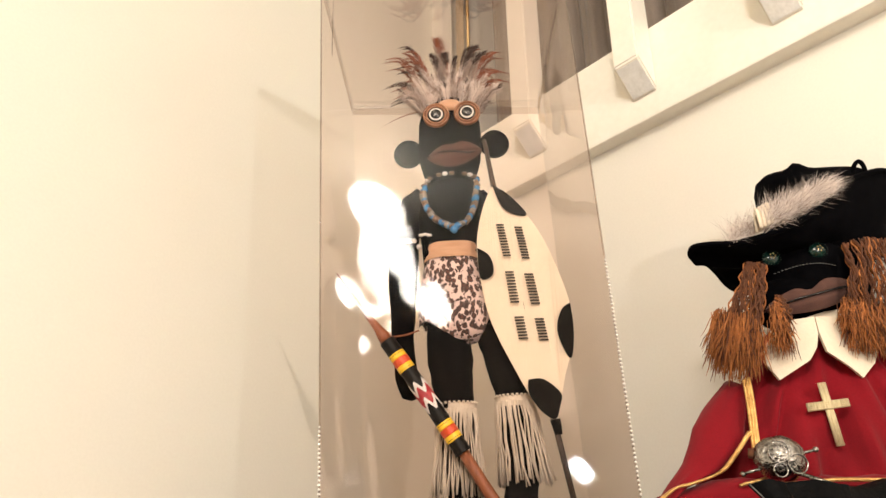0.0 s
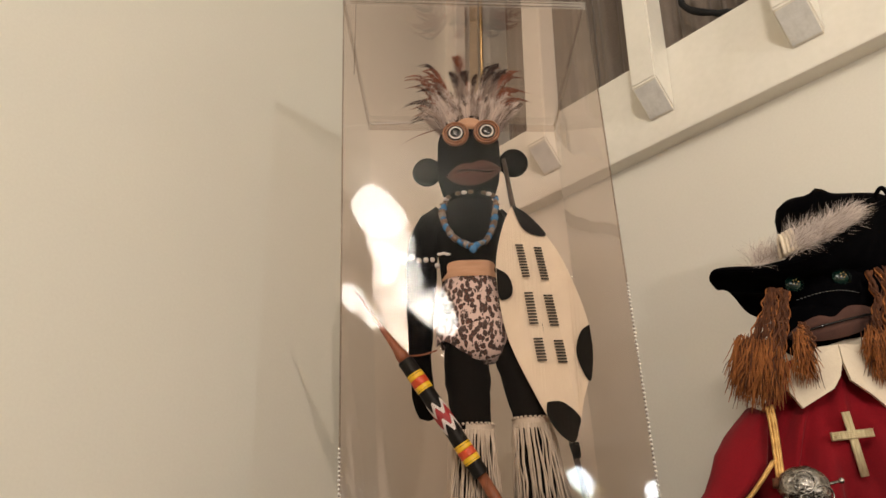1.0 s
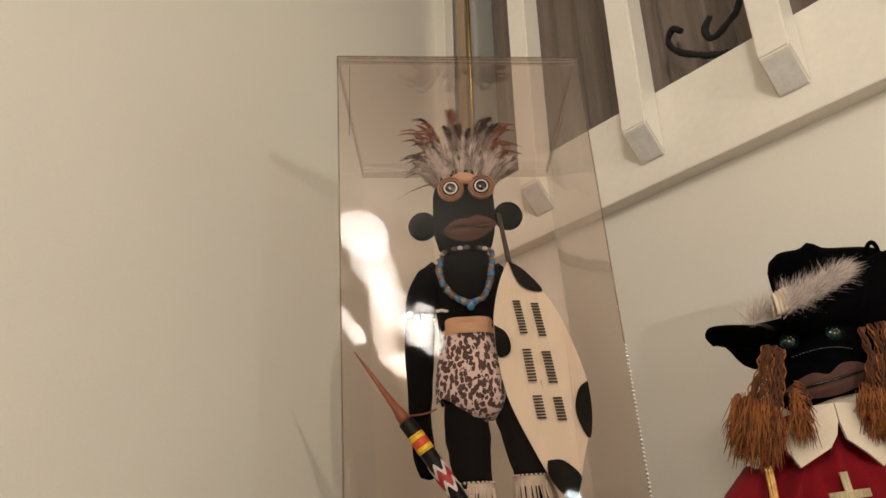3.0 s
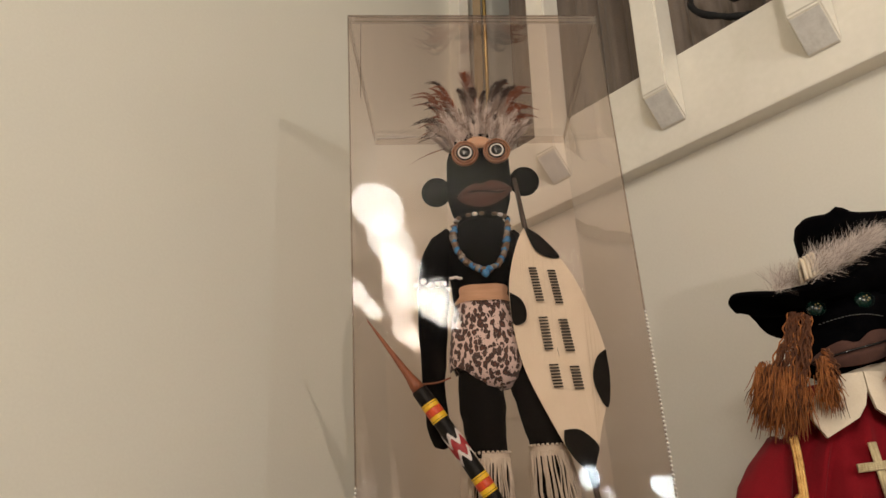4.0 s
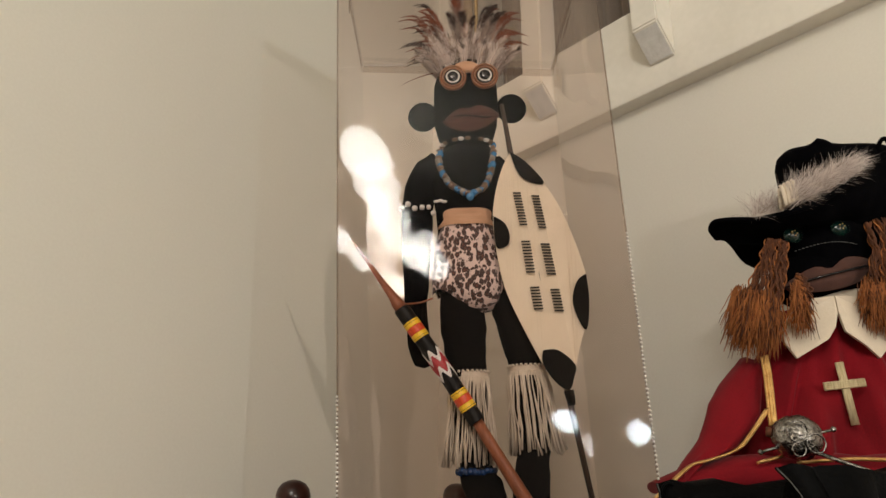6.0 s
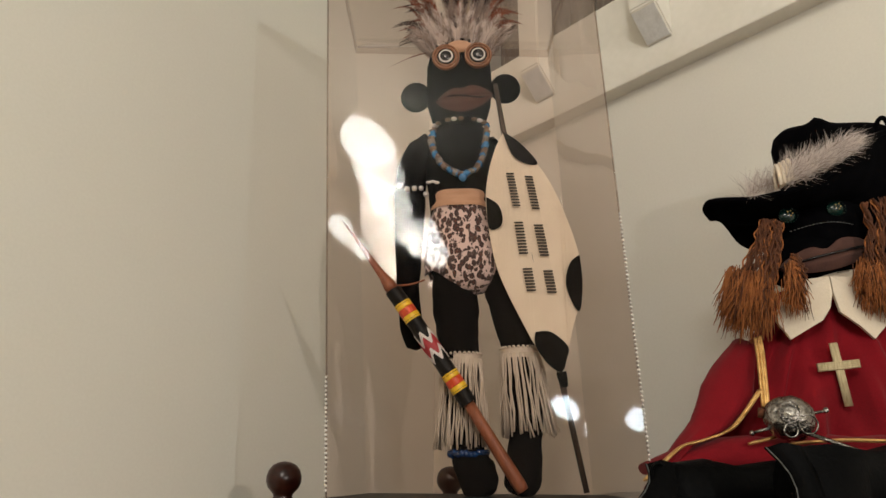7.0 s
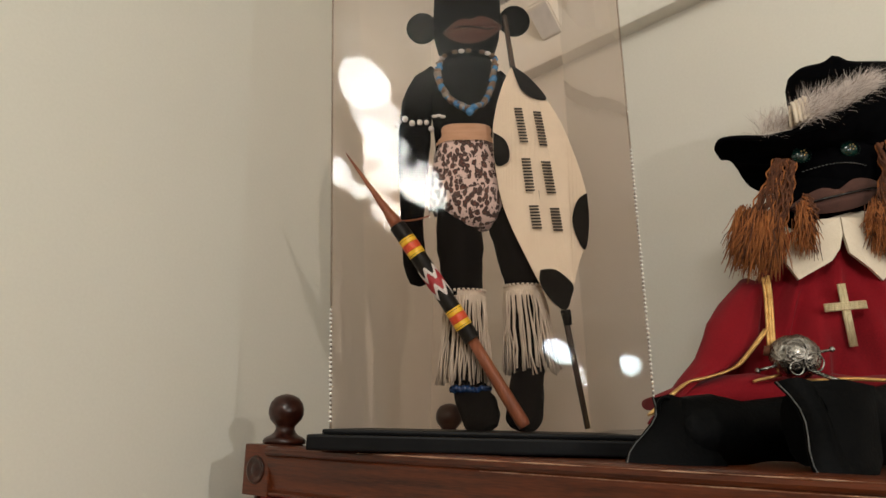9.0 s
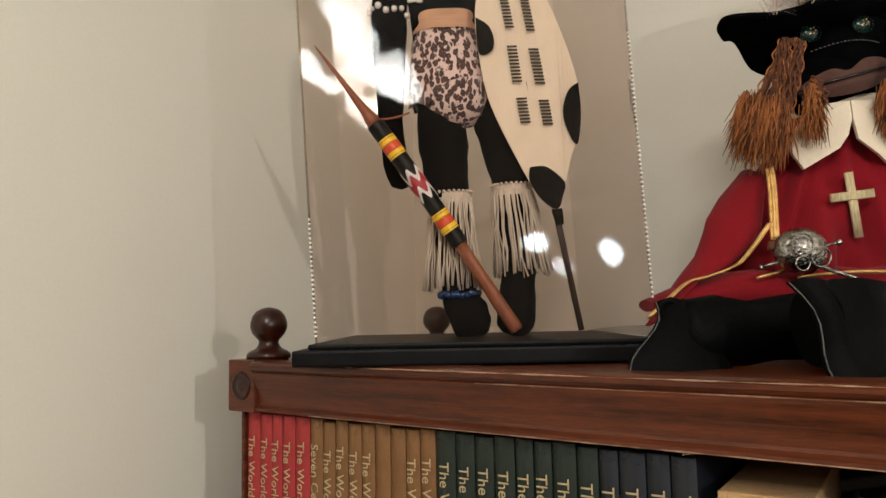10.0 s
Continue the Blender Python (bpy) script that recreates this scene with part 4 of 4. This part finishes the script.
def grip(name, u0, u1, mat_name, label, shift=None, r=0.0095):
    """Rows of small beads wound round the grip."""
    bm = bmesh.new()
    rowsn = max(3, int((u1 - u0) * SL / 0.0022))
    loops = []
    side = axis.cross(Vector((0, 1, 0))).normalized()
    up = axis.cross(side).normalized()
    for i in range(rowsn * 2 + 1):
        u = u0 + (u1 - u0) * i / (rowsn * 2)
        rr = r + (0.00045 if i % 2 else -0.0002)
        loops.append([on(u) + side * (math.cos(a) * rr) + up * (math.sin(a) * rr) + (axis * shift(a) if shift else Vector()) for a in [2 * math.pi * k / 28 for k in range(28)]])
    rings(bm, loops, 0, cap=shift is None)
    part(name, bm, M[mat_name], sp, label)


grip("bead_band", 0.295, 0.715, "beadk", "black beadwork")
for u in (0.372, 0.632):
    grip("bead_band", u - 0.033, u - 0.012, "beady", "yellow bead band", None, 0.0099)
    grip("bead_band", u - 0.0119, u + 0.0119, "beadr", "orange-red bead band", None, 0.0100)
    grip("bead_band", u + 0.012, u + 0.033, "beady", "yellow bead band", None, 0.0099)


def zig(a):
    return 0.0075 * (abs(((a / (2 * math.pi) * 5) % 1.0) * 2 - 1) * 2 - 1)


grip("bead_zigzag", 0.462, 0.483, "beadw", "white zigzag beads", zig, 0.0100)
grip("bead_zigzag", 0.4835, 0.520, "beadc", "crimson zigzag beads", zig, 0.0099)
grip("bead_zigzag", 0.5205, 0.541, "beadw", "white zigzag beads", zig, 0.0100)
bm = tube(bmesh.new(), spline([(-0.066 - SP0.x, 0.014, 1.905 - SP0.z), (-0.045 - SP0.x, 0.008, 1.905 - SP0.z), (-0.028 - SP0.x, 0.012, 1.911 - SP0.z)], 5), 0.0011, 0, 6)
part("cord", bm, M["woodred"], sp, "thin brown cord")

# ---- the seated doll ----
RO = Vector((0.40, 0.80, 1.646))


def V(x, z, y=0.80):
    return Vector((x - RO.x, y - RO.y, z - RO.z))


mats2 = ["felt", "lips", "green", "gold", "goldpale", "collar", "hair", "haird", "redcloth", "leather", "fray", "plumew", "plumeg", "silver", "pupil"]
K2 = {n: i for i, n in enumerate(mats2)}
bm = bmesh.new()
# head
ball(bm, V(0.4300, 1.9365, 0.840), (0.066, 0.052, 0.060), K2["felt"], 22, 14)
ball(bm, V(0.4080, 1.9080, 0.826), (0.056, 0.039, 0.034), K2["felt"], 22, 14)
for sgn in (1, -1):
    n = 20
    top_lip, low_lip = [], []
    for i in range(n + 1):
        u = i / n
        x = 0.3560 + 0.1045 * u
        c = 1.8950 + 0.0232 * u
        dip = 0.0085 * math.exp(-((u - 0.44) / 0.10) ** 2)
        h = 0.0160 * math.sin(math.pi * u) ** 0.55 - dip if sgn > 0 else 0.0165 * math.sin(math.pi * u) ** 0.6
        y = 0.780 + 0.018 * (2 * u - 1) ** 2
        top_lip.append(V(x, c + sgn * max(h, 0.0), y + 0.003))
        low_lip.append(V(x, c + sgn * 0.0007, y - 0.003))
    mid = [a.lerp(b, 0.5) + Vector((0, -0.0018, 0)) for a, b in zip(top_lip, low_lip)]
    rings(bm, [top_lip, mid, low_lip, [p + Vector((0, 0.014, 0)) for p in low_lip]], K2["lips"], cap=False, closed=False)
tube(bm, [V(0.3600, 1.8955, 0.793), V(0.3850, 1.9015, 0.778), V(0.4080, 1.9065, 0.7755), V(0.4330, 1.9122, 0.778), V(0.4570, 1.9172, 0.792)], 0.0012, K2["pupil"], 6)
for x, z in ((0.3700, 1.9520), (0.4220, 1.9585)):
    ball(bm, V(x, z, 0.792), (0.0095, 0.005, 0.008), K2["green"], 16, 9)
    for k in range(18):
        a = 2 * math.pi * k / 18
        ball(bm, V(x, z, 0.7865) + Vector((0.0098 * math.cos(a), 0.002, 0.0083 * math.sin(a))), (0.0008, 0.0008, 0.0008), K2["green"], 5, 4)
    for k in range(5):
        a = 2 * math.pi * k / 5
        ball(bm, V(x, z + 0.001, 0.7845) + Vector((0.0028 * math.cos(a), 0, 0.0028 * math.sin(a))), 0.0008, K2["gold"], 6, 4)
for k in range(22):
    u = k / 21
    ball(bm, V(0.372 + 0.074 * u, 1.9350 + 0.003 * u + 0.005 * math.sin(math.pi * u), 0.783 + 0.010 * (2 * u - 1) ** 2), (0.0016, 0.0008, 0.0006), K2["fray"], 5, 4)
# braids, in an auburn that also paints the hat's shade, and loose ends
braids = [(0.347, 1.950, 0.305, 1.872, 0.795), (0.350, 1.947, 0.311, 1.868, 0.788), (0.353, 1.944, 0.320, 1.864, 0.783), (0.357, 1.941, 0.330, 1.864, 0.780), (0.362, 1.905, 0.357, 1.872, 0.774),
          (0.447, 1.960, 0.432, 1.874, 0.776), (0.455, 1.963, 0.442, 1.869, 0.774), (0.465, 1.965, 0.455, 1.867, 0.776), (0.476, 1.966, 0.469, 1.866, 0.780), (0.488, 1.967, 0.485, 1.868, 0.787), (0.500, 1.968, 0.504, 1.870, 0.795), (0.512, 1.967, 0.522, 1.872, 0.805)]
for i, (xa, za, xb, zb, y) in enumerate(braids):
    mi = K2["haird"]
    n = 30
    for strand in range(14):
        off = Vector((random.gauss(0, 0.0026), random.gauss(0, 0.0024), 0))
        ph, rate = random.uniform(0, 6.28), random.uniform(24, 34)
        pts = []
        for k in range(n + 1):
            u = k / n
            a = u * rate + ph
            c = V(xa + (xb - xa) * u, za + (zb - za) * u, y - 0.010 * math.sin(u * 2.6))
            pts.append(c + off * (0.7 + 0.6 * u) + Vector((0.0013 * math.cos(a), 0.0011 * math.sin(a), 0)) + Vector((0.004 * noise.noise((i * 3.1, u * 4, 0)), 0.003 * noise.noise((i * 3.1, u * 4, 5)), 0)))
        tube(bm, pts, random.uniform(0.0006, 0.0010), K2["hair"] if strand % 6 == 0 else mi, 4)
    end = V(xb, zb, y - 0.006)
    long = 0.052 if i < 4 else 0.036
    for k in range(260):
        d = Vector((random.gauss((xb - xa) * 0.30, 0.0056), random.gauss(-0.003, 0.004), -long * random.uniform(0.55, 1.0)))
        s = end + Vector((random.gauss(0, 0.0042), random.gauss(0, 0.003), random.uniform(-0.004, 0.026)))
        q = Vector((random.gauss(0, 0.0016), random.gauss(0, 0.0014), 0))
        tube(bm, [s, s + d * 0.35 + q, s + d * 0.7 - q * 0.4, s + d], [0.0005, 0.0006, 0.0005, 0.0002], K2["hair"] if k % 5 else mi, 3)
# collar
for q in ([(0.362, 1.8780), (0.3440, 1.8530), (0.3405, 1.8370), (0.3495, 1.8168), (0.3800, 1.8345), (0.3890, 1.8470), (0.3938, 1.8620), (0.3938, 1.8800)],
          [(0.3950, 1.8620), (0.3978, 1.8425), (0.4160, 1.8270), (0.4285, 1.8145), (0.4475, 1.8300), (0.4620, 1.8500), (0.4460, 1.8800), (0.3950, 1.8800)]):
    slab(bm, [(x - RO.x, z - RO.z) for x, z in q], 0.768 - RO.y, 0.772 - RO.y, K2["collar"], lambda x, z: 5.0 * x ** 2 + 0.10 * (z - 0.2))
tube(bm, [V(0.4200, 1.8690, 0.825), V(0.4230, 1.8900, 0.830)], [0.042, 0.038], K2["collar"], 18, 0.9)


# cape
def cape(u, a):
    """u runs down the cape, a round it."""
    z = 1.876 - (1.876 - 1.668) * u
    hw = float(np.interp(u, (0, 0.23, 0.38, 0.586, 0.827, 1.0), (0.050, 0.080, 0.106, 0.132, 0.150, 0.158)))
    dp = 0.045 + 0.035 * u
    fold = 1 + (0.075 * math.sin(9 * a + 1.2) + 0.04 * math.sin(17 * a)) * u
    crease = (0.0095 * math.sin(15 * a + 5 * u) + 0.0050 * math.sin(27 * a - 7 * u + 1)) * min(1.0, 1.6 * u)
    return V(0.416 + hw * math.cos(a) * fold, z, 0.838 - 0.012 * u + dp * math.sin(a) * fold + crease)


N = 120
rings(bm, [[cape(i / 22, 2 * math.pi * k / N) for k in range(N)] for i in range(23)], K2["redcloth"], cap=False)


def braid_on(pts, r, mi):
    """A flat gold braid through places of its own."""
    line = spline([V(x, z, y) for x, y, z in pts], 8)
    for off in (-1, 0, 1):
        tube(bm, [p + Vector((off * r * 0.9, -0.0006 * (1 - abs(off)), off * r * 0.3)) for p in line], r * 0.6, mi, 6)


# the hanging sleeve on one side, its folds running down to the hem
sleeve = [((0.3060, 1.8230), (0.3180, 1.8060), 0.800), ((0.2761, 1.7955), (0.3100, 1.7800), 0.788), ((0.2575, 1.7732), (0.3020, 1.7600), 0.777), ((0.2485, 1.7560), (0.2860, 1.7440), 0.768),
          ((0.2380, 1.7381), (0.2640, 1.7265), 0.760), ((0.2204, 1.7201), (0.2320, 1.7150), 0.752), ((0.1968, 1.6929), (0.2110, 1.7000), 0.742), ((0.1814, 1.6763), (0.1920, 1.6860), 0.735)]
loops = []
for i, (a, b, y) in enumerate(sleeve):
    pa, pb = V(a[0], a[1], y + 0.012), V(b[0], b[1], y - 0.002)
    mid, half = (pa + pb) / 2, (pb - pa) / 2
    ring = []
    for k in range(40):
        q = 2 * math.pi * k / 40
        wave = 1 + 0.05 * math.sin(3 * q + i * 0.8) + 0.03 * math.sin(7 * q - i)
        ring.append(mid + half * math.cos(q) + Vector((0.0, 0.020 * (1 - 0.06 * i) * math.sin(q) * wave, 0.0)))
    loops.append(ring)
fine = []
for a, b in zip(loops, loops[1:]):
    for j in range(4):
        fine.append([p.lerp(q, j / 4) + Vector((0, 0.0016 * noise.noise((k * 0.5, j * 0.6 + len(fine) * 0.3, 1)), 0.0012 * noise.noise((k * 0.4, len(fine) * 0.35, 7)))) for k, (p, q) in enumerate(zip(a, b))])
rings(bm, fine + [loops[-1]], K2["redcloth"])
# lap of red cloth under the sword
loops = []
for i in range(13):
    u = i / 12
    x = 0.186 + 0.30 * u
    loops.append([V(x, 1.694 + 0.010 * min(1, u * 5) + 0.018 * math.sin(q) * min(1.0, 0.3 + u * 3) + 0.002 * math.sin(i * 2.1), 0.760 + 0.024 * math.cos(q)) for q in [2 * math.pi * k / 18 for k in range(18)]])
rings(bm, loops, K2["redcloth"])
braid_on([(0.3140, 0.773, 1.819), (0.3106, 0.763, 1.7952), (0.3030, 0.748, 1.7497)], 0.0030, K2["gold"])
braid_on([(0.3021, 0.753, 1.7656), (0.2810, 0.746, 1.7427), (0.2634, 0.741, 1.728), (0.2354, 0.736, 1.7189), (0.2174, 0.735, 1.7146), (0.1958, 0.726, 1.7006), (0.1776, 0.722, 1.6858)], 0.0021, K2["gold"])
braid_on([(0.3147, 0.735, 1.7258), (0.2991, 0.735, 1.7203), (0.2788, 0.732, 1.7161)], 0.0024, K2["gold"])
braid_on([(0.3152, 0.731, 1.7156), (0.3395, 0.731, 1.7166), (0.3649, 0.731, 1.7176), (0.3992, 0.731, 1.7162), (0.4650, 0.735, 1.714)], 0.0020, K2["gold"])
# cross on the breast
for a, b in (((0.3645, 1.7865), (0.4055, 1.7900)), ((0.3835, 1.8105), (0.3895, 1.7490))):
    d = Vector((b[0] - a[0], 0, b[1] - a[1])).normalized()
    s = Vector((d.z, 0, -d.x))
    for off in (-0.0027, -0.0009, 0.0009, 0.0027):
        y = 0.7630 if a[0] < 0.37 else 0.7642
        tube(bm, [V(a[0], a[1], y) + s * off, V(b[0], b[1], y) + s * off], 0.0015, K2["goldpale"], 8)
# sword hilt and blade
ball(bm, V(0.3139, 1.7378, 0.725), (0.0225, 0.017, 0.0205), K2["silver"], 28, 18, 0.12)
for c, r in (((-0.006, 0.005), 0.0095), ((0.009, -0.006), 0.0085), ((-0.007, -0.011), 0.006)):
    loops = []
    for k in range(21):
        a = 2 * math.pi * k / 20
        o = Vector((math.cos(a), 0, math.sin(a)))
        loops.append([V(0.3139, 1.7378, 0.725) + Vector((c[0], -0.0165, c[1])) + o * r + o * (0.0008 * math.cos(b)) + Vector((0, 0.0010 * math.sin(b), 0)) for b in [2 * math.pi * q / 6 for q in range(6)]])
    rings(bm, loops, K2["silver"], cap=False)
tube(bm, [V(0.3294, 1.7406, 0.725), V(0.3451, 1.7436, 0.722)], [0.0017, 0.0013], K2["silver"], 8)
ball(bm, V(0.3465, 1.7441, 0.722), 0.0028, K2["silver"], 8, 6)
tube(bm, [V(0.3002, 1.7305, 0.725), V(0.2801, 1.7255, 0.725)], [0.0017, 0.0013], K2["silver"], 8)
ball(bm, V(0.2788, 1.7251, 0.725), 0.0028, K2["silver"], 8, 6)
tube(bm, [V(0.3020, 1.7416, 0.727), V(0.2887, 1.7436, 0.732)], [0.005, 0.0045], K2["haird"], 10)
tube(bm, [V(0.3214, 1.7259, 0.720), V(0.3699, 1.7061, 0.710), V(0.4274, 1.6769, 0.690)], [0.0022, 0.002, 0.001], K2["silver"], 6)


# boots: rolled leather legs with pointed, flattened ends
def boot(knee, ankle, r):
    line = [Vector(knee), Vector(knee).lerp(Vector(ankle), 0.5), Vector(ankle)]
    tube(bm, spline([p for p in line], 6), [r * (1 + 0.05 * math.sin(i * 1.3)) for i in range(13)], K2["leather"], 22, 0.85, 0.22)


def flap(outer, thick, seam=True):
    """A pointed leather end, pinched to an edge with a frayed seam."""
    top, tip, back_top, back_low = [Vector(p) for p in outer]
    n = 10
    la, lb, lc = [], [], []
    for i in range(n + 1):
        u = i / n
        e = top.lerp(tip, u) + Vector((0.006 * math.sin(2.4 * math.pi * u), -0.004 * math.sin(math.pi * u), 0))
        b = back_top.lerp(back_low, u)
        la.append(e)
        lb.append(e.lerp(b, 0.45) + Vector((0, -thick * math.sin(math.pi * (0.25 + 0.6 * u)), 0.003)))
        lc.append(b)
    rings(bm, [la, lb, lc], K2["leather"], cap=False, closed=False)
    rings(bm, [[p + Vector((0.002, 0.004 + thick * 0.8, 0)) for p in lc], [p + Vector((0.004, thick * 1.5, 0)) for p in lb], [p + Vector((0.001, 0.003, 0)) for p in la]], K2["leather"], cap=False, closed=False)
    if seam:
        tube(bm, [p + Vector((-0.0004, -0.0008, 0)) for p in la], 0.0005, K2["fray"], 5, wob=0.8)
    tube(bm, [p + Vector((0.0004, 0.003, 0)) for p in la], 0.0013, K2["leather"], 5, wob=0.6)


boot(V(0.46, 1.676, 0.73), V(0.180, 1.6735, 0.668), 0.0275)
flap([V(0.1665, 1.7015, 0.665), V(0.1305, 1.6325, 0.630), V(0.190, 1.7015, 0.664), V(0.222, 1.6430, 0.650)], 0.012)
tube(bm, [V(0.1735 + 0.0062 * math.cos(q), 1.6935 + 0.0085 * math.sin(q), 0.656 - 0.001 * math.sin(q)) for q in [2 * math.pi * k / 16 for k in range(15)]], 0.0016, K2["leather"], 7, wob=0.4)
boot(V(0.50, 1.683, 0.70), V(0.264, 1.681, 0.606), 0.030)
flap([V(0.2381, 1.7139, 0.595), V(0.2580, 1.6200, 0.546), V(0.262, 1.7145, 0.590), V(0.2800, 1.6420, 0.562)], 0.012)
flap([V(0.2600, 1.7140, 0.591), V(0.2600, 1.6215, 0.547), V(0.310, 1.7110, 0.596), V(0.306, 1.6600, 0.588)], 0.010, False)
# hat
rim = [(0.2985, 0.820, 1.9600), (0.2880, 0.805, 1.9660), (0.2890, 0.791, 1.9700), (0.3050, 0.782, 1.9692), (0.3279, 0.775, 1.9668), (0.3539, 0.763, 1.9686), (0.3824, 0.756, 1.9760), (0.4159, 0.755, 1.9948), (0.4469, 0.760, 2.0173),
       (0.4769, 0.775, 2.0384), (0.5231, 0.800, 2.0541), (0.5750, 0.840, 2.0450), (0.5850, 0.890, 2.0100), (0.5400, 0.935, 1.9750), (0.4500, 0.945, 1.9550), (0.3685, 0.900, 1.9470), (0.3210, 0.842, 1.9620)]
edge_line = spline([V(x, z, y) for x, y, z in rim + rim[:1]], 6)[:-1]
NB = len(edge_line)
HC = (0.457, 0.845)
loops_top, loops_low = [], []
for i in range(9):
    u = i / 8
    row = []
    for k, e in enumerate(edge_line):
        q = math.atan2((e.y + RO.y - HC[1]) * 1.2, e.x + RO.x - HC[0])
        inner = V(HC[0] + 0.062 * math.cos(q), 1.975 + 0.010 * math.cos(q), HC[1] + 0.050 * math.sin(q))
        row.append(inner.lerp(e, u) + Vector((0, 0, -0.006 * math.sin(math.pi * u) + 0.0012 * noise.noise((q * 3, u * 4, 2)))))
    loops_top.append([p + Vector((0, 0, 0.0022)) for p in row])
    loops_low.append([p - Vector((0, 0, 0.0022)) for p in row])
rings(bm, loops_top + loops_low[::-1], K2["felt"], cap=False)
tube(bm, edge_line + edge_line[:1], 0.0030, K2["felt"], 7, wob=0.3)
# soft crown with a dented top and a small peak
loops = []
for i, (sc, z) in enumerate(((0.90, 1.966), (0.93, 1.985), (0.98, 2.010), (1.02, 2.034), (1.03, 2.048), (0.98, 2.059), (0.86, 2.0655), (0.6, 2.064), (0.25, 2.056), (0.05, 2.054))):
    ring = []
    for k in range(48):
        q = 2 * math.pi * k / 48
        h = max(0.0, (z - 2.0) / 0.066)
        peak = 0.009 * math.exp(-((q - 4.10) / 0.16) ** 2) * (0.8 < sc < 1.0) * (z > 2.05)
        ring.append(V(HC[0] + 0.004 + (0.070 + 0.003 * math.sin(3 * q + 1)) * sc * math.cos(q), z + h * (0.004 * math.sin(2 * q + 2.2) - 0.005 * math.cos(q)) + peak, HC[1] - 0.004 + 0.050 * sc * math.sin(q)))
    loops.append(ring)
rings(bm, loops, K2["felt"], cap=True)
tube(bm, spline([V(0.482, 2.045, 0.795), V(0.484, 2.058, 0.793), V(0.4905, 2.0645, 0.792), V(0.4955, 2.058, 0.793), V(0.497, 2.045, 0.795)], 4), 0.0026, K2["felt"], 7)
# plume lying along the brim
for k in range(3600):
    u = random.random()
    wisp = k % 8 == 0
    if wisp:
        b = V(0.322 + 0.035 * u, 1.970 + 0.008 * u + random.gauss(0, 0.003), 0.772 + random.gauss(0, 0.004))
    else:
        b = V(0.353 + 0.080 * u, 1.979 + 0.036 * u + random.gauss(0, 0.0035), 0.756 + random.gauss(0, 0.004))
    ln = random.uniform(0.012, 0.036) * (1.0 - 0.25 * u)
    d = Vector((random.gauss(0.2 if wisp else 0.75, 0.5), random.gauss(-0.15, 0.25), random.gauss(0.60, 0.35))).normalized() * ln
    mid = b + d * 0.55 + Vector((-0.002, 0, 0.002))
    s = Vector((d.z, 0, -d.x)).normalized() * random.uniform(0.00008, 0.00020)
    f = bm.faces.new([bm.verts.new(v) for v in (b - s, mid - s, b + d, mid + s, b + s)])
    f.material_index = K2["plumew" if k % 3 else "plumeg"]
for k in range(4):
    loops = []
    for j in range(9):
        a = math.pi * j / 8
        loops.append(V(0.3495 + 0.0042 * k, 1.973 + 0.024 * math.sin(a) + 0.002 * k, 0.757 + 0.006 * math.cos(a)))
    tube(bm, loops, 0.0022, K2["collar"], 6)
single("seated_doll", bm, [M[n] for n in mats2], VIEW_TURN @ Matrix.Translation(RO), "seated cloth doll in a red cape, plumed black hat and boots", "doll")
